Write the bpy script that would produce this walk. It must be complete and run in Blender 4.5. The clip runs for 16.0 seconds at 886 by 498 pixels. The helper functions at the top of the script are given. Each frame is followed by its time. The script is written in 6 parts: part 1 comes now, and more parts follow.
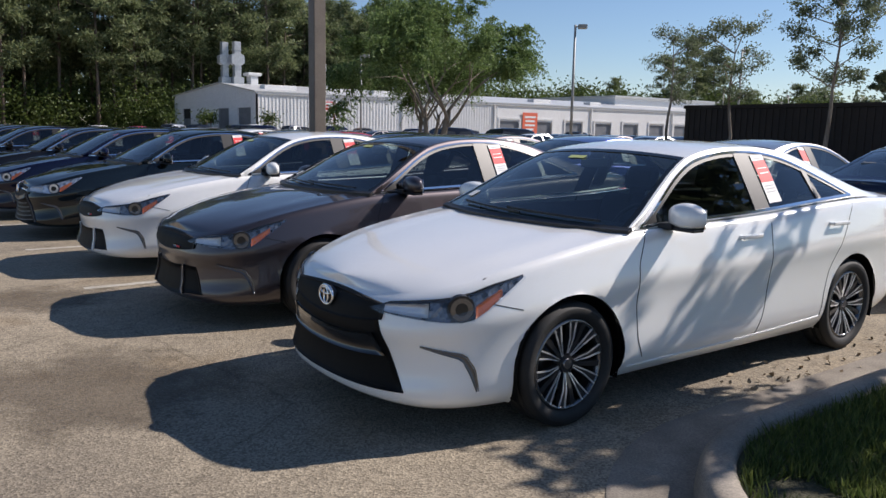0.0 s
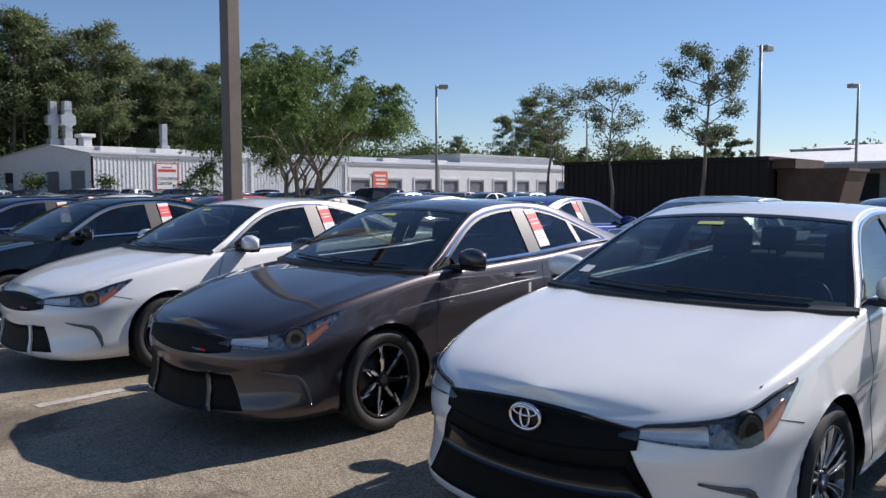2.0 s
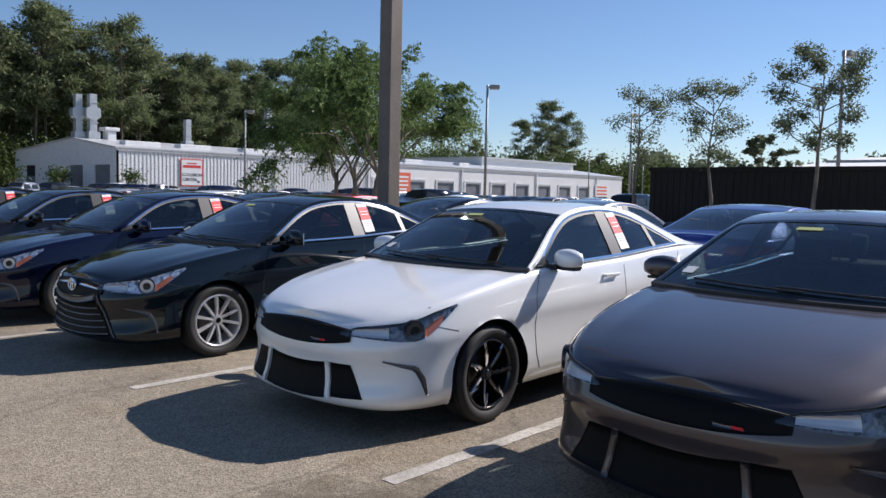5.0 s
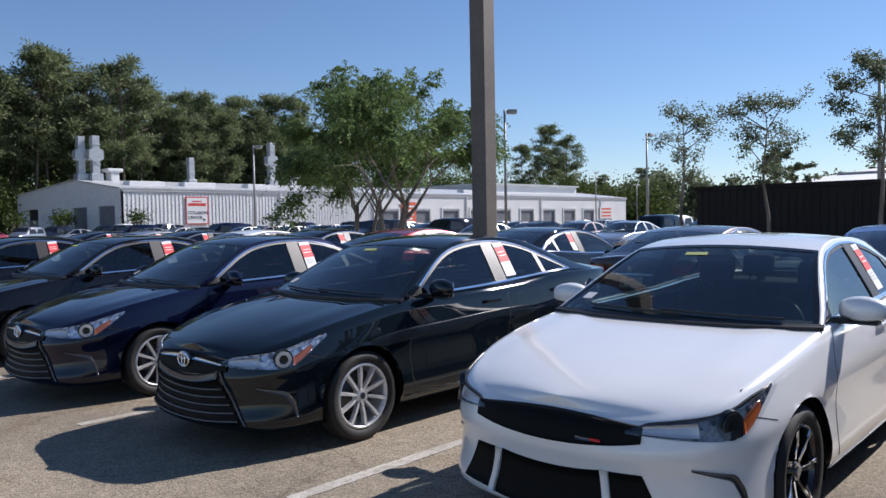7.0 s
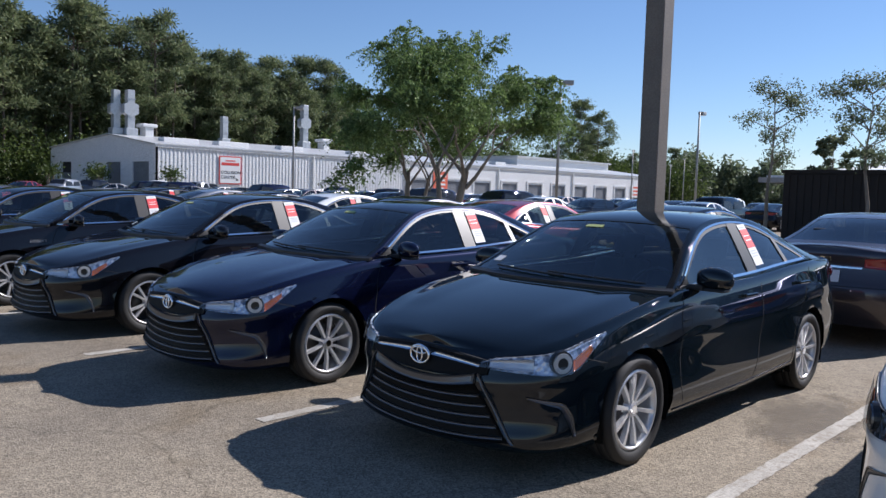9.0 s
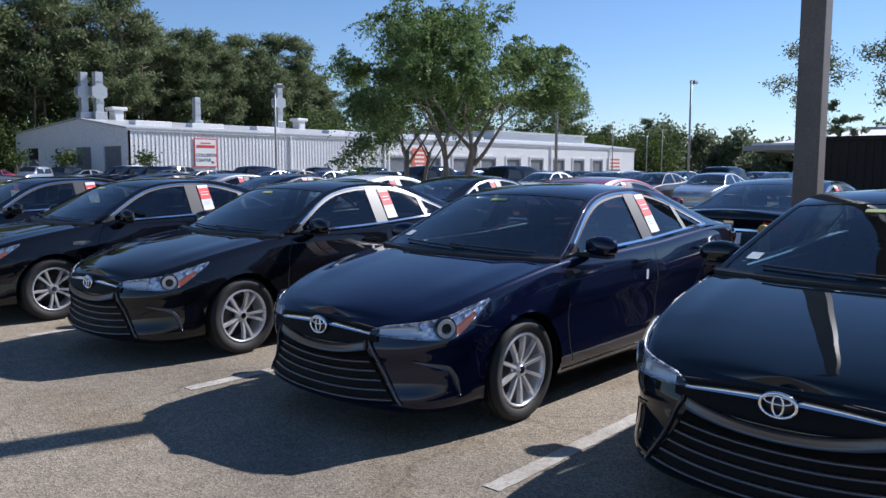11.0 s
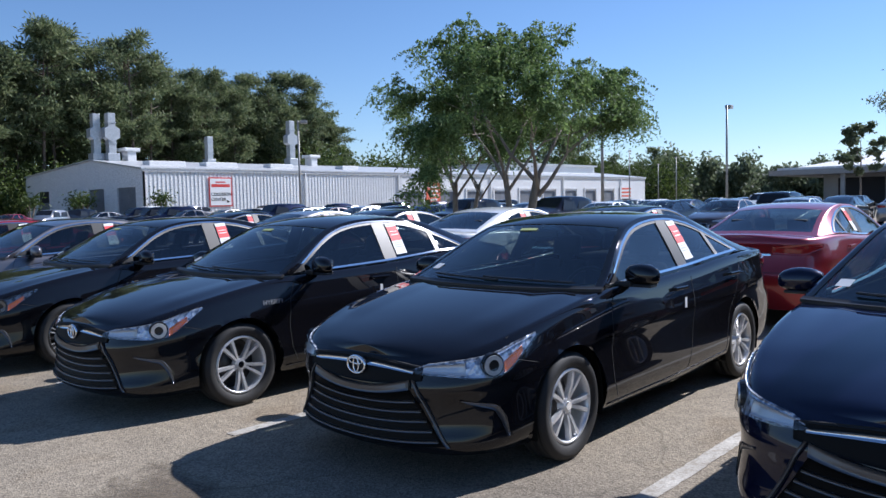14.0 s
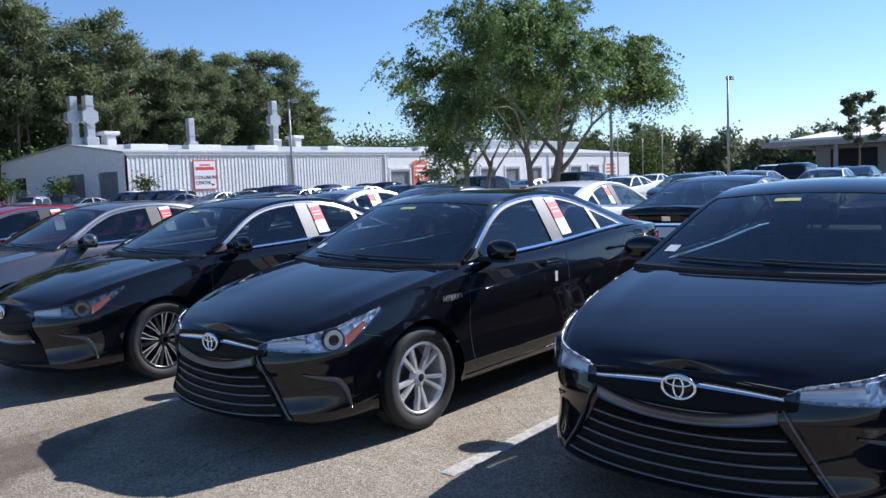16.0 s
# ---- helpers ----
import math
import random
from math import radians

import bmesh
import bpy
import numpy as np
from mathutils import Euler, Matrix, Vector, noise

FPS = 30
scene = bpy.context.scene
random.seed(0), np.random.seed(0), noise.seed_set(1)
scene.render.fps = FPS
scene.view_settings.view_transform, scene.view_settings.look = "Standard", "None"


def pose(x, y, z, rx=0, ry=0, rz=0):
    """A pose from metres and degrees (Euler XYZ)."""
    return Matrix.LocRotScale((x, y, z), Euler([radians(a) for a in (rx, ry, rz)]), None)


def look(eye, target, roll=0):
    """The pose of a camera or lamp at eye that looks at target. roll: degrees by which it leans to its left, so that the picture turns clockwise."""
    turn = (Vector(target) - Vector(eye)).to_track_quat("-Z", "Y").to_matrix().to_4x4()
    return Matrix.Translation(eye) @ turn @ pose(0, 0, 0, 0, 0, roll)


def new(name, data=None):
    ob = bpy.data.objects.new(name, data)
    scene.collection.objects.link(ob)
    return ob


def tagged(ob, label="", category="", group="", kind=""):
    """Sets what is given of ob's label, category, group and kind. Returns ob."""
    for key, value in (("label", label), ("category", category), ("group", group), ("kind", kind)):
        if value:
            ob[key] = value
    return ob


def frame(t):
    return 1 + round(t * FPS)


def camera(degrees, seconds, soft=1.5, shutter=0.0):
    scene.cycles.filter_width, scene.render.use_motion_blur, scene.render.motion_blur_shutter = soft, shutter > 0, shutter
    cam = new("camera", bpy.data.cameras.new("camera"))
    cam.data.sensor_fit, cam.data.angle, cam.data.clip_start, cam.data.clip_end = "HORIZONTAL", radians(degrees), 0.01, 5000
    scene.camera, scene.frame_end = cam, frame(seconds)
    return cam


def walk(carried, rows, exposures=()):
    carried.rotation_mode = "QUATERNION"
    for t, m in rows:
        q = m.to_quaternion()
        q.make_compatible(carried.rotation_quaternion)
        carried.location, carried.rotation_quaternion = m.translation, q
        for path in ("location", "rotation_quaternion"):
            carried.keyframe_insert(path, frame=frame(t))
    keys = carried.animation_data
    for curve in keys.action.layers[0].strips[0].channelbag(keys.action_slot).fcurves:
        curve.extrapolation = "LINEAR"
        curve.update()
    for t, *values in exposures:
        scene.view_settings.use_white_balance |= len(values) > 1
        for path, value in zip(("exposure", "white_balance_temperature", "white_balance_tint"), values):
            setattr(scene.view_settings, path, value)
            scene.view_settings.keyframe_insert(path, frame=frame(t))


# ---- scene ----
cam = camera(59.2, 16.0)
PATH = [
    (0, (2.1, 0.302, 1.506), (3.274, 1.893, 1.208), 1.1),
    (0.5, (1.923, 0.742, 1.492), (3.155, 2.292, 1.208), -0.2),
    (1, (1.71, 1.167, 1.488), (3.029, 2.652, 1.255), 0.9),
    (1.5, (1.578, 1.594, 1.522), (3.034, 2.953, 1.338), 0.9),
    (2, (1.515, 2.097, 1.544), (2.993, 3.436, 1.396), -0.1),
    (2.5, (1.308, 2.542, 1.539), (2.836, 3.822, 1.372), 1.4),
    (3, (1.273, 3.077, 1.536), (2.807, 4.35, 1.376), -0.6),
    (3.5, (1.083, 3.554, 1.518), (2.601, 4.849, 1.388), 0.9),
    (4, (0.98, 4.057, 1.529), (2.485, 5.369, 1.406), 1.3),
    (4.5, (0.933, 4.598, 1.534), (2.392, 5.959, 1.389), 0.7),
    (4.7, (0.862, 4.792, 1.517), (2.329, 6.145, 1.374), 1.4),
    (6.8, (0.868, 6.817, 1.613), (2.373, 8.131, 1.521), -1.2),
    (7, (0.873, 7.02, 1.601), (2.346, 8.37, 1.53), -1.0),
    (7.5, (0.845, 7.536, 1.603), (2.39, 8.797, 1.45), -1.1),
    (8, (0.826, 8.012, 1.594), (2.342, 9.313, 1.497), -1.9),
    (8.5, (0.715, 8.517, 1.568), (2.187, 9.869, 1.496), 0.1),
    (9, (0.597, 9.013, 1.577), (2.035, 10.396, 1.431), 1.7),
    (9.2, (0.608, 9.237, 1.577), (1.998, 10.669, 1.453), 0.8),
    (11.3, (0.505, 11.433, 1.597), (2.003, 12.744, 1.393), 0.4),
    (11.5, (0.519, 11.635, 1.571), (2.018, 12.946, 1.388), 0.5),
    (12, (0.528, 12.188, 1.594), (1.965, 13.569, 1.43), -1.0),
    (12.5, (0.434, 12.709, 1.598), (1.945, 14.003, 1.389), 0.5),
    (13, (0.439, 13.261, 1.577), (1.898, 14.619, 1.412), -1.2),
    (13.5, (0.363, 13.784, 1.578), (1.831, 15.139, 1.492), -0.9),
    (14, (0.346, 14.294, 1.577), (1.836, 15.622, 1.459), -1.3),
    (14.5, (0.363, 14.848, 1.586), (1.822, 16.205, 1.413), -2.1),
    (15, (0.309, 15.348, 1.596), (1.84, 16.609, 1.34), -3.4),
    (15.5, (0.341, 15.891, 1.567), (1.834, 17.202, 1.339), -4.0),
    (16, (0.262, 16.347, 1.556), (1.786, 17.631, 1.384), -2.4),
]
walk(cam, [(t, look(eye, target, roll)) for t, eye, target, roll in PATH], exposures=[(0, 0.42, 6150, 16), (2, 0.36, 5950, 16), (4.5, 0.42, 5900, 16), (9, 0.45, 5650, 16), (12, 0.55, 5480, 15), (14.5, 0.62, 5400, 15), (16, 0.74, 5420, 15)])

# ---- world and sun ----
SUN_EL, SUN_AZ = 38.0, -17.5          # degrees above the ground; degrees from +x towards +y
world = bpy.data.worlds.new("sky")
scene.world = world
world.use_nodes = True
wn = world.node_tree.nodes
sky = wn.new("ShaderNodeTexSky")
sky.sky_type = "NISHITA"
sky.sun_disc = False
sky.sun_elevation = radians(SUN_EL)
sky.sun_rotation = radians(90 - SUN_AZ)
sky.air_density, sky.dust_density, sky.ozone_density = 1.0, 0.0, 3.5
wn["Background"].inputs["Strength"].default_value = 0.074
world.node_tree.links.new(sky.outputs["Color"], wn["Background"].inputs["Color"])
sun_data = bpy.data.lights.new("sun", "SUN")
sun_data.energy, sun_data.angle, sun_data.color = 5.0, radians(0.53), (1.0, 0.91, 0.78)
sun = new("sun", sun_data)
se, sa = radians(SUN_EL), radians(SUN_AZ)
sun.matrix_world = look((20, -6, 30), (20 - math.cos(se) * math.cos(sa), -6 - math.cos(se) * math.sin(sa), 30 - math.sin(se)))

# ---- materials ----


def mat(name, color=(0.5, 0.5, 0.5), rough=0.5, metal=0.0, coat=0.0, spec=0.5):
    m = bpy.data.materials.new(name)
    m.use_nodes = True
    b = m.node_tree.nodes["Principled BSDF"]
    b.inputs["Base Color"].default_value = (*color, 1)
    b.inputs["Roughness"].default_value = rough
    b.inputs["Metallic"].default_value = metal
    b.inputs["Coat Weight"].default_value = coat
    b.inputs["Coat Roughness"].default_value = 0.04
    b.inputs["Specular IOR Level"].default_value = spec
    return m


def nd(m, kind, **vals):
    n = m.node_tree.nodes.new(kind)
    for k, v in vals.items():
        n.inputs[k.replace("_", " ")].default_value = v
    return n


def ln(m, a, b):
    m.node_tree.links.new(a, b)


def bsdf(m):
    return m.node_tree.nodes["Principled BSDF"]


def ramp(m, src, stops):
    r = m.node_tree.nodes.new("ShaderNodeValToRGB")
    e = r.color_ramp.elements
    while len(e) < len(stops):
        e.new(0.5)
    for k, (pos, c) in enumerate(stops):
        e[k].position = pos
        e[k].color = (*c, 1)
    ln(m, src, r.inputs["Fac"])
    return r


def mix(m, fac, a, b, mode="MIX"):
    n = m.node_tree.nodes.new("ShaderNodeMix")
    n.data_type, n.blend_type = "RGBA", mode
    for sock, v in ((n.inputs[0], fac), (n.inputs[6], a), (n.inputs[7], b)):
        if hasattr(v, "is_output"):
            ln(m, v, sock)
        else:
            sock.default_value = v if isinstance(v, (int, float)) else (*v, 1)
    return n.outputs[2]


def coords(m, scale=(1, 1, 1)):
    tc = m.node_tree.nodes.new("ShaderNodeTexCoord")
    mp = m.node_tree.nodes.new("ShaderNodeMapping")
    mp.inputs["Scale"].default_value = scale
    ln(m, tc.outputs["Object"], mp.inputs["Vector"])
    return mp.outputs["Vector"]


def noise_tex(m, vec, scale, detail=4, rough=0.55):
    n = nd(m, "ShaderNodeTexNoise", Scale=scale, Detail=detail, Roughness=rough)
    ln(m, vec, n.inputs["Vector"])
    return n.outputs["Fac"]


def bump(m, height, strength, dist):
    b = nd(m, "ShaderNodeBump", Strength=strength, Distance=dist)
    ln(m, height, b.inputs["Height"])
    ln(m, b.outputs["Normal"], bsdf(m).inputs["Normal"])


def varied(name, c0, c1, scale, rough=0.8, grain=60, strength=0.3, dist=0.004, metal=0.0, stretch=(1, 1, 1)):
    """Two-scale mottled surface with fine relief."""
    m = mat(name, c0, rough, metal)
    v = coords(m, stretch)
    big, small = noise_tex(m, v, scale, 6), noise_tex(m, v, grain, 3)
    a = ramp(m, big, [(0.3, c0), (0.7, c1)])
    b = ramp(m, small, [(0.3, (0.72, 0.72, 0.72)), (0.7, (1.15, 1.15, 1.15))])
    ln(m, mix(m, 1.0, a.outputs["Color"], b.outputs["Color"], "MULTIPLY"), bsdf(m).inputs["Base Color"])
    bump(m, small, strength, dist)
    return m


def asphalt_material():
    """Old sun-bleached asphalt with pale aggregate, oil stains and fine cracks."""
    m = mat("asphalt", rough=0.9)
    v = coords(m)
    stones = nd(m, "ShaderNodeTexVoronoi", Scale=95.0)
    ln(m, v, stones.inputs["Vector"])
    st = ramp(m, stones.outputs["Color"], [(0.12, (0.15, 0.129, 0.100)), (0.5, (0.262, 0.230, 0.181)), (0.9, (0.38, 0.335, 0.267))])
    patch = ramp(m, noise_tex(m, v, 0.45, 5), [(0.3, (0.70, 0.67, 0.64)), (0.5, (0.98, 0.94, 0.87)), (0.7, (1.15, 1.10, 1.02))])
    col = mix(m, 1.0, st.outputs["Color"], patch.outputs["Color"], "MULTIPLY")
    fine = ramp(m, noise_tex(m, v, 7.0, 6, 0.7), [(0.3, (0.82, 0.81, 0.8)), (0.68, (1.1, 1.1, 1.08))])
    col = mix(m, 1.0, col, fine.outputs["Color"], "MULTIPLY")
    stain = ramp(m, noise_tex(m, v, 0.9, 3, 0.5), [(0.56, (1, 1, 1)), (0.66, (0.80, 0.76, 0.70)), (0.74, (0.90, 0.87, 0.82))])
    col = mix(m, 1.0, col, stain.outputs["Color"], "MULTIPLY")
    warp = nd(m, "ShaderNodeTexNoise", Scale=2.5, Detail=4.0)
    ln(m, v, warp.inputs["Vector"])
    vm = m.node_tree.nodes.new("ShaderNodeMixRGB")
    vm.inputs["Fac"].default_value = 0.22
    ln(m, v, vm.inputs["Color1"])
    ln(m, warp.outputs["Color"], vm.inputs["Color2"])
    cr = nd(m, "ShaderNodeTexVoronoi", Scale=0.55)
    cr.feature = "DISTANCE_TO_EDGE"
    ln(m, vm.outputs["Color"], cr.inputs["Vector"])
    crack = ramp(m, cr.outputs["Distance"], [(0.0, (0.66, 0.65, 0.63)), (0.005, (1, 1, 1))])
    col = mix(m, 1.0, col, crack.outputs["Color"], "MULTIPLY")
    ln(m, col, bsdf(m).inputs["Base Color"])
    bump(m, stones.outputs["Distance"], 0.5, 0.006)
    return m


def paint(name, color, metal=0.35, rough=0.32, spec=0.5):
    m = mat(name, color, rough, metal, coat=1.0, spec=spec)
    v = coords(m)
    flake = ramp(m, noise_tex(m, v, 900, 1), [(0.35, tuple(0.82 * c for c in color)), (0.65, tuple(min(1, 1.12 * c) for c in color))])
    dust = noise_tex(m, v, 2.2, 5)
    dr = ramp(m, dust, [(0.35, (0.012, 0.012, 0.012)), (0.75, (0.035, 0.035, 0.035))])
    ln(m, flake.outputs["Color"], bsdf(m).inputs["Base Color"])
    ln(m, dr.outputs["Color"], bsdf(m).inputs["Coat Roughness"])
    return m


def tinted_glass(name, tint, gloss=0.07):
    """Thin car glass: a see-through tint under a mirror coat."""
    m = bpy.data.materials.new(name)
    m.use_nodes = True
    t = m.node_tree
    t.nodes.remove(t.nodes["Principled BSDF"])
    tr = nd(m, "ShaderNodeBsdfTransparent", Color=(*tint, 1))
    gl = nd(m, "ShaderNodeBsdfGlossy", Color=(1, 1, 1, 1), Roughness=0.015)
    lw = nd(m, "ShaderNodeLayerWeight", Blend=0.5)
    pw = t.nodes.new("ShaderNodeMath")
    pw.operation = "POWER"
    pw.inputs[1].default_value = 4.0
    ln(m, lw.outputs["Facing"], pw.inputs[0])
    ma = t.nodes.new("ShaderNodeMath")
    ma.operation = "MULTIPLY_ADD"
    ma.inputs[1].default_value, ma.inputs[2].default_value = 0.8, gloss
    ln(m, pw.outputs[0], ma.inputs[0])
    ms = t.nodes.new("ShaderNodeMixShader")
    ln(m, ma.outputs[0], ms.inputs[0])
    ln(m, tr.outputs[0], ms.inputs[1])
    ln(m, gl.outputs[0], ms.inputs[2])
    ln(m, ms.outputs[0], t.nodes["Material Output"].inputs["Surface"])
    return m


def leaf_material(name, dark, light):
    m = mat(name, dark, 0.6, spec=0.3)
    geo = m.node_tree.nodes.new("ShaderNodeNewGeometry")
    r = ramp(m, geo.outputs["Random Per Island"], [(0.0, dark), (0.6, tuple((a + b) / 2 for a, b in zip(dark, light))), (1.0, light)])
    ln(m, r.outputs["Color"], bsdf(m).inputs["Base Color"])
    tl = nd(m, "ShaderNodeBsdfTranslucent")
    ln(m, r.outputs["Color"], tl.inputs["Color"])
    ms = nd(m, "ShaderNodeMixShader", Fac=0.42)
    ln(m, bsdf(m).outputs[0], ms.inputs[1])
    ln(m, tl.outputs[0], ms.inputs[2])
    ln(m, ms.outputs[0], m.node_tree.nodes["Material Output"].inputs["Surface"])
    return m


ASPHALT = asphalt_material()
LINE = varied("worn_line_paint", (0.56, 0.53, 0.47), (0.33, 0.30, 0.25), 3.0, 0.8, 70)
_wear = ramp(LINE, noise_tex(LINE, coords(LINE), 16.0, 8, 0.75), [(0.50, (0, 0, 0)), (0.60, (0.8, 0.8, 0.8))])
_old = bsdf(LINE).inputs["Base Color"].links[0].from_socket
ln(LINE, mix(LINE, _wear.outputs["Color"], _old, (0.27, 0.235, 0.185)), bsdf(LINE).inputs["Base Color"])
CONCRETE = varied("kerb_concrete", (0.17, 0.145, 0.115), (0.29, 0.255, 0.21), 3.0, 0.9, 90, 0.4)
SOIL = varied("soil", (0.05, 0.036, 0.024), (0.10, 0.075, 0.05), 4.0, 0.95, 40, 0.8, 0.02)
GRASS = leaf_material("grass_blades", (0.035, 0.060, 0.014), (0.16, 0.19, 0.05))
TURF = varied("turf", (0.045, 0.042, 0.022), (0.075, 0.072, 0.034), 2.2, 0.95, 50, 0.8, 0.02)
BARK = varied("bark", (0.16, 0.13, 0.10), (0.30, 0.26, 0.21), 3.0, 0.9, 30, 0.8, 0.02, stretch=(1, 1, 0.25))
PINE_BARK = varied("pine_bark", (0.09, 0.065, 0.048), (0.18, 0.14, 0.11), 1.0, 0.95, 8, 0.8, 0.05, stretch=(1, 1, 0.3))
LEAF_ELM = leaf_material("elm_leaves", (0.065, 0.110, 0.034), (0.24, 0.33, 0.11))
LEAF_OAK = leaf_material("oak_leaves", (0.075, 0.098, 0.055), (0.20, 0.235, 0.13))
LEAF_PINE = leaf_material("pine_needles", (0.060, 0.090, 0.040), (0.27, 0.305, 0.145))
LEAF_WOOD = leaf_material("wood_edge_leaves", (0.030, 0.050, 0.012), (0.11, 0.15, 0.035))
PAINTS = {
    "pearl_white": paint("pearl_white_paint", (0.85, 0.85, 0.83), 0.08, 0.3),
    "bronze": paint("bronze_grey_paint", (0.068, 0.057, 0.062), 0.8, 0.40),
    "green_black": paint("green_black_paint", (0.005, 0.009, 0.013), 0.0, 0.4, 0.0),
    "navy": paint("navy_paint", (0.004, 0.006, 0.024), 0.2, 0.36, 0.0),
    "black": paint("black_paint", (0.006, 0.006, 0.008), 0.0, 0.4, 0.0),
    "silver": paint("silver_paint", (0.45, 0.45, 0.45), 0.8, 0.3),
    "red": paint("red_paint", (0.28, 0.008, 0.016), 0.4, 0.3),
    "blue": paint("blue_paint", (0.02, 0.035, 0.22), 0.5, 0.3),
    "grey": paint("grey_paint", (0.16, 0.155, 0.165), 0.75, 0.3),
}
CHROME = mat("chrome", (0.80, 0.81, 0.83), 0.08, 1.0)
ALLOY = varied("silver_alloy", (0.66, 0.66, 0.67), (0.74, 0.74, 0.74), 20, 0.32, 300, 0.05, 0.0005, 0.55)
SMOKE_ALLOY = mat("smoked_alloy", (0.045, 0.045, 0.048), 0.3, 0.6, coat=0.4)
DARK_ALLOY = mat("gloss_black_alloy", (0.012, 0.012, 0.013), 0.2, 0.3, coat=0.6)
GREY_ALLOY = mat("grey_alloy", (0.16, 0.16, 0.165), 0.25, 0.9)
RUBBER = varied("tyre_rubber", (0.009, 0.009, 0.009), (0.018, 0.0175, 0.017), 8, 0.7, 120, 0.3, 0.001)
BLACK_PLASTIC = varied("black_plastic", (0.010, 0.010, 0.011), (0.016, 0.016, 0.017), 12, 0.45, 400, 0.1, 0.0005)
MESH_DARK = mat("dark_mesh", (0.005, 0.005, 0.005), 0.55, spec=0.12)
SLAT_GREY = mat("gunmetal_slat", (0.12, 0.12, 0.125), 0.32, 0.7)
GLASS = tinted_glass("windscreen_glass", (0.55, 0.66, 0.62))
PRIVACY = tinted_glass("side_glass", (0.26, 0.29, 0.29))
LAMP_GLASS = tinted_glass("lamp_glass", (0.86, 0.88, 0.9))


def faceted(name, dark, light):
    """Lamp reflector broken into small facets, their dark and bright reflections put into the colour."""
    m = mat(name, light, 0.22, 0.55)
    vo = nd(m, "ShaderNodeTexVoronoi", Scale=38.0)
    ln(m, coords(m, (1, 1.6, 1)), vo.inputs["Vector"])
    ln(m, ramp(m, vo.outputs["Color"], [(0.25, dark), (0.6, light)]).outputs["Color"], bsdf(m).inputs["Base Color"])
    bump(m, vo.outputs["Distance"], 0.6, 0.01)
    return m


LAMP_DARK = mat("smoked_lamp_lens", (0.035, 0.037, 0.04), 0.25, 0.6)
LAMP_SMOKE = faceted("smoked_lamp_bowl", (0.02, 0.021, 0.024), (0.22, 0.23, 0.26))
LAMP_BOWL = faceted("bright_lamp_bowl", (0.20, 0.22, 0.27), (0.80, 0.84, 0.92))
AMBER = mat("amber_lens", (0.75, 0.16, 0.015), 0.2, 0.0, coat=1.0)
TAIL_RED = mat("red_lens", (0.30, 0.012, 0.014), 0.15, 0.0, coat=1.0)
SEAT = varied("dark_cloth", (0.03, 0.03, 0.032), (0.05, 0.05, 0.052), 6, 0.85, 200)
SEAT_PALE = varied("ash_cloth", (0.20, 0.19, 0.18), (0.26, 0.25, 0.23), 6, 0.85, 200)
PAPER = mat("white_paper", (0.78, 0.78, 0.76), 0.6)
RED_PAPER = mat("red_paper", (0.72, 0.035, 0.04), 0.6)
YELLOW_PAPER = mat("yellow_paper", (0.50, 0.54, 0.20), 0.6)
INK = mat("black_ink", (0.03, 0.03, 0.03), 0.6)
PAPER_INK = mat("grey_print", (0.45, 0.45, 0.46), 0.6)
FRIT = mat("black_glass_border", (0.006, 0.007, 0.007), 0.12, 0.0, spec=0.4)
GAP = mat("panel_gap", (0.006, 0.006, 0.006), 0.8)
POLE_PAINT = varied("bronze_pole_paint", (0.13, 0.105, 0.08), (0.19, 0.155, 0.12), 2.0, 0.55, 60)
POLE_GREY = varied("galvanised_pole", (0.30, 0.295, 0.28), (0.40, 0.39, 0.37), 2.0, 0.5, 60, metal=0.2)
METAL_WALL = varied("off_white_sheet", (0.76, 0.76, 0.75), (0.83, 0.83, 0.82), 0.25, 0.5, 6, 0.05, 0.002)
GABLE_WALL = varied("grey_white_gable", (0.74, 0.75, 0.76), (0.80, 0.80, 0.80), 0.3, 0.6, 6, 0.05, 0.002)
TRIM_WHITE = varied("white_trim", (0.70, 0.70, 0.69), (0.78, 0.78, 0.77), 1.0, 0.5, 20)
ROOF_SHEET = varied("roof_sheet", (0.52, 0.53, 0.53), (0.62, 0.62, 0.61), 0.4, 0.4, 5, metal=0.2)
DOOR_GREY = varied("rolled_door", (0.16, 0.17, 0.19), (0.22, 0.23, 0.25), 1.0, 0.5, 10)
DARK_INSIDE = mat("dark_bay", (0.02, 0.02, 0.022), 0.8)
DUCT = varied("galvanised_duct", (0.42, 0.44, 0.45), (0.54, 0.55, 0.56), 2.0, 0.4, 20, metal=0.5)
SIGN_WHITE = mat("sign_white", (0.78, 0.78, 0.77), 0.5)
SIGN_RED = mat("sign_red", (0.60, 0.05, 0.04), 0.5)
SIGN_ORANGE = mat("sign_orange_red", (0.70, 0.14, 0.07), 0.5)
SHED = varied("dark_brown_cladding", (0.013, 0.010, 0.009), (0.022, 0.017, 0.015), 1.5, 0.8, 30, 0.4, 0.01)
RUST = varied("brown_steel", (0.060, 0.034, 0.022), (0.11, 0.065, 0.043), 1.5, 0.7, 20, 0.4, 0.006)
YELLOW_POST = varied("yellow_bollard_paint", (0.62, 0.42, 0.05), (0.50, 0.33, 0.06), 6, 0.6, 50)
WHITE_ROOF = varied("white_membrane", (0.72, 0.72, 0.70), (0.8, 0.8, 0.78), 0.5, 0.6, 5)
TAN_WALL = varied("grey_stucco", (0.30, 0.29, 0.28), (0.38, 0.37, 0.35), 0.8, 0.8, 20)

# ---- mesh tools ----


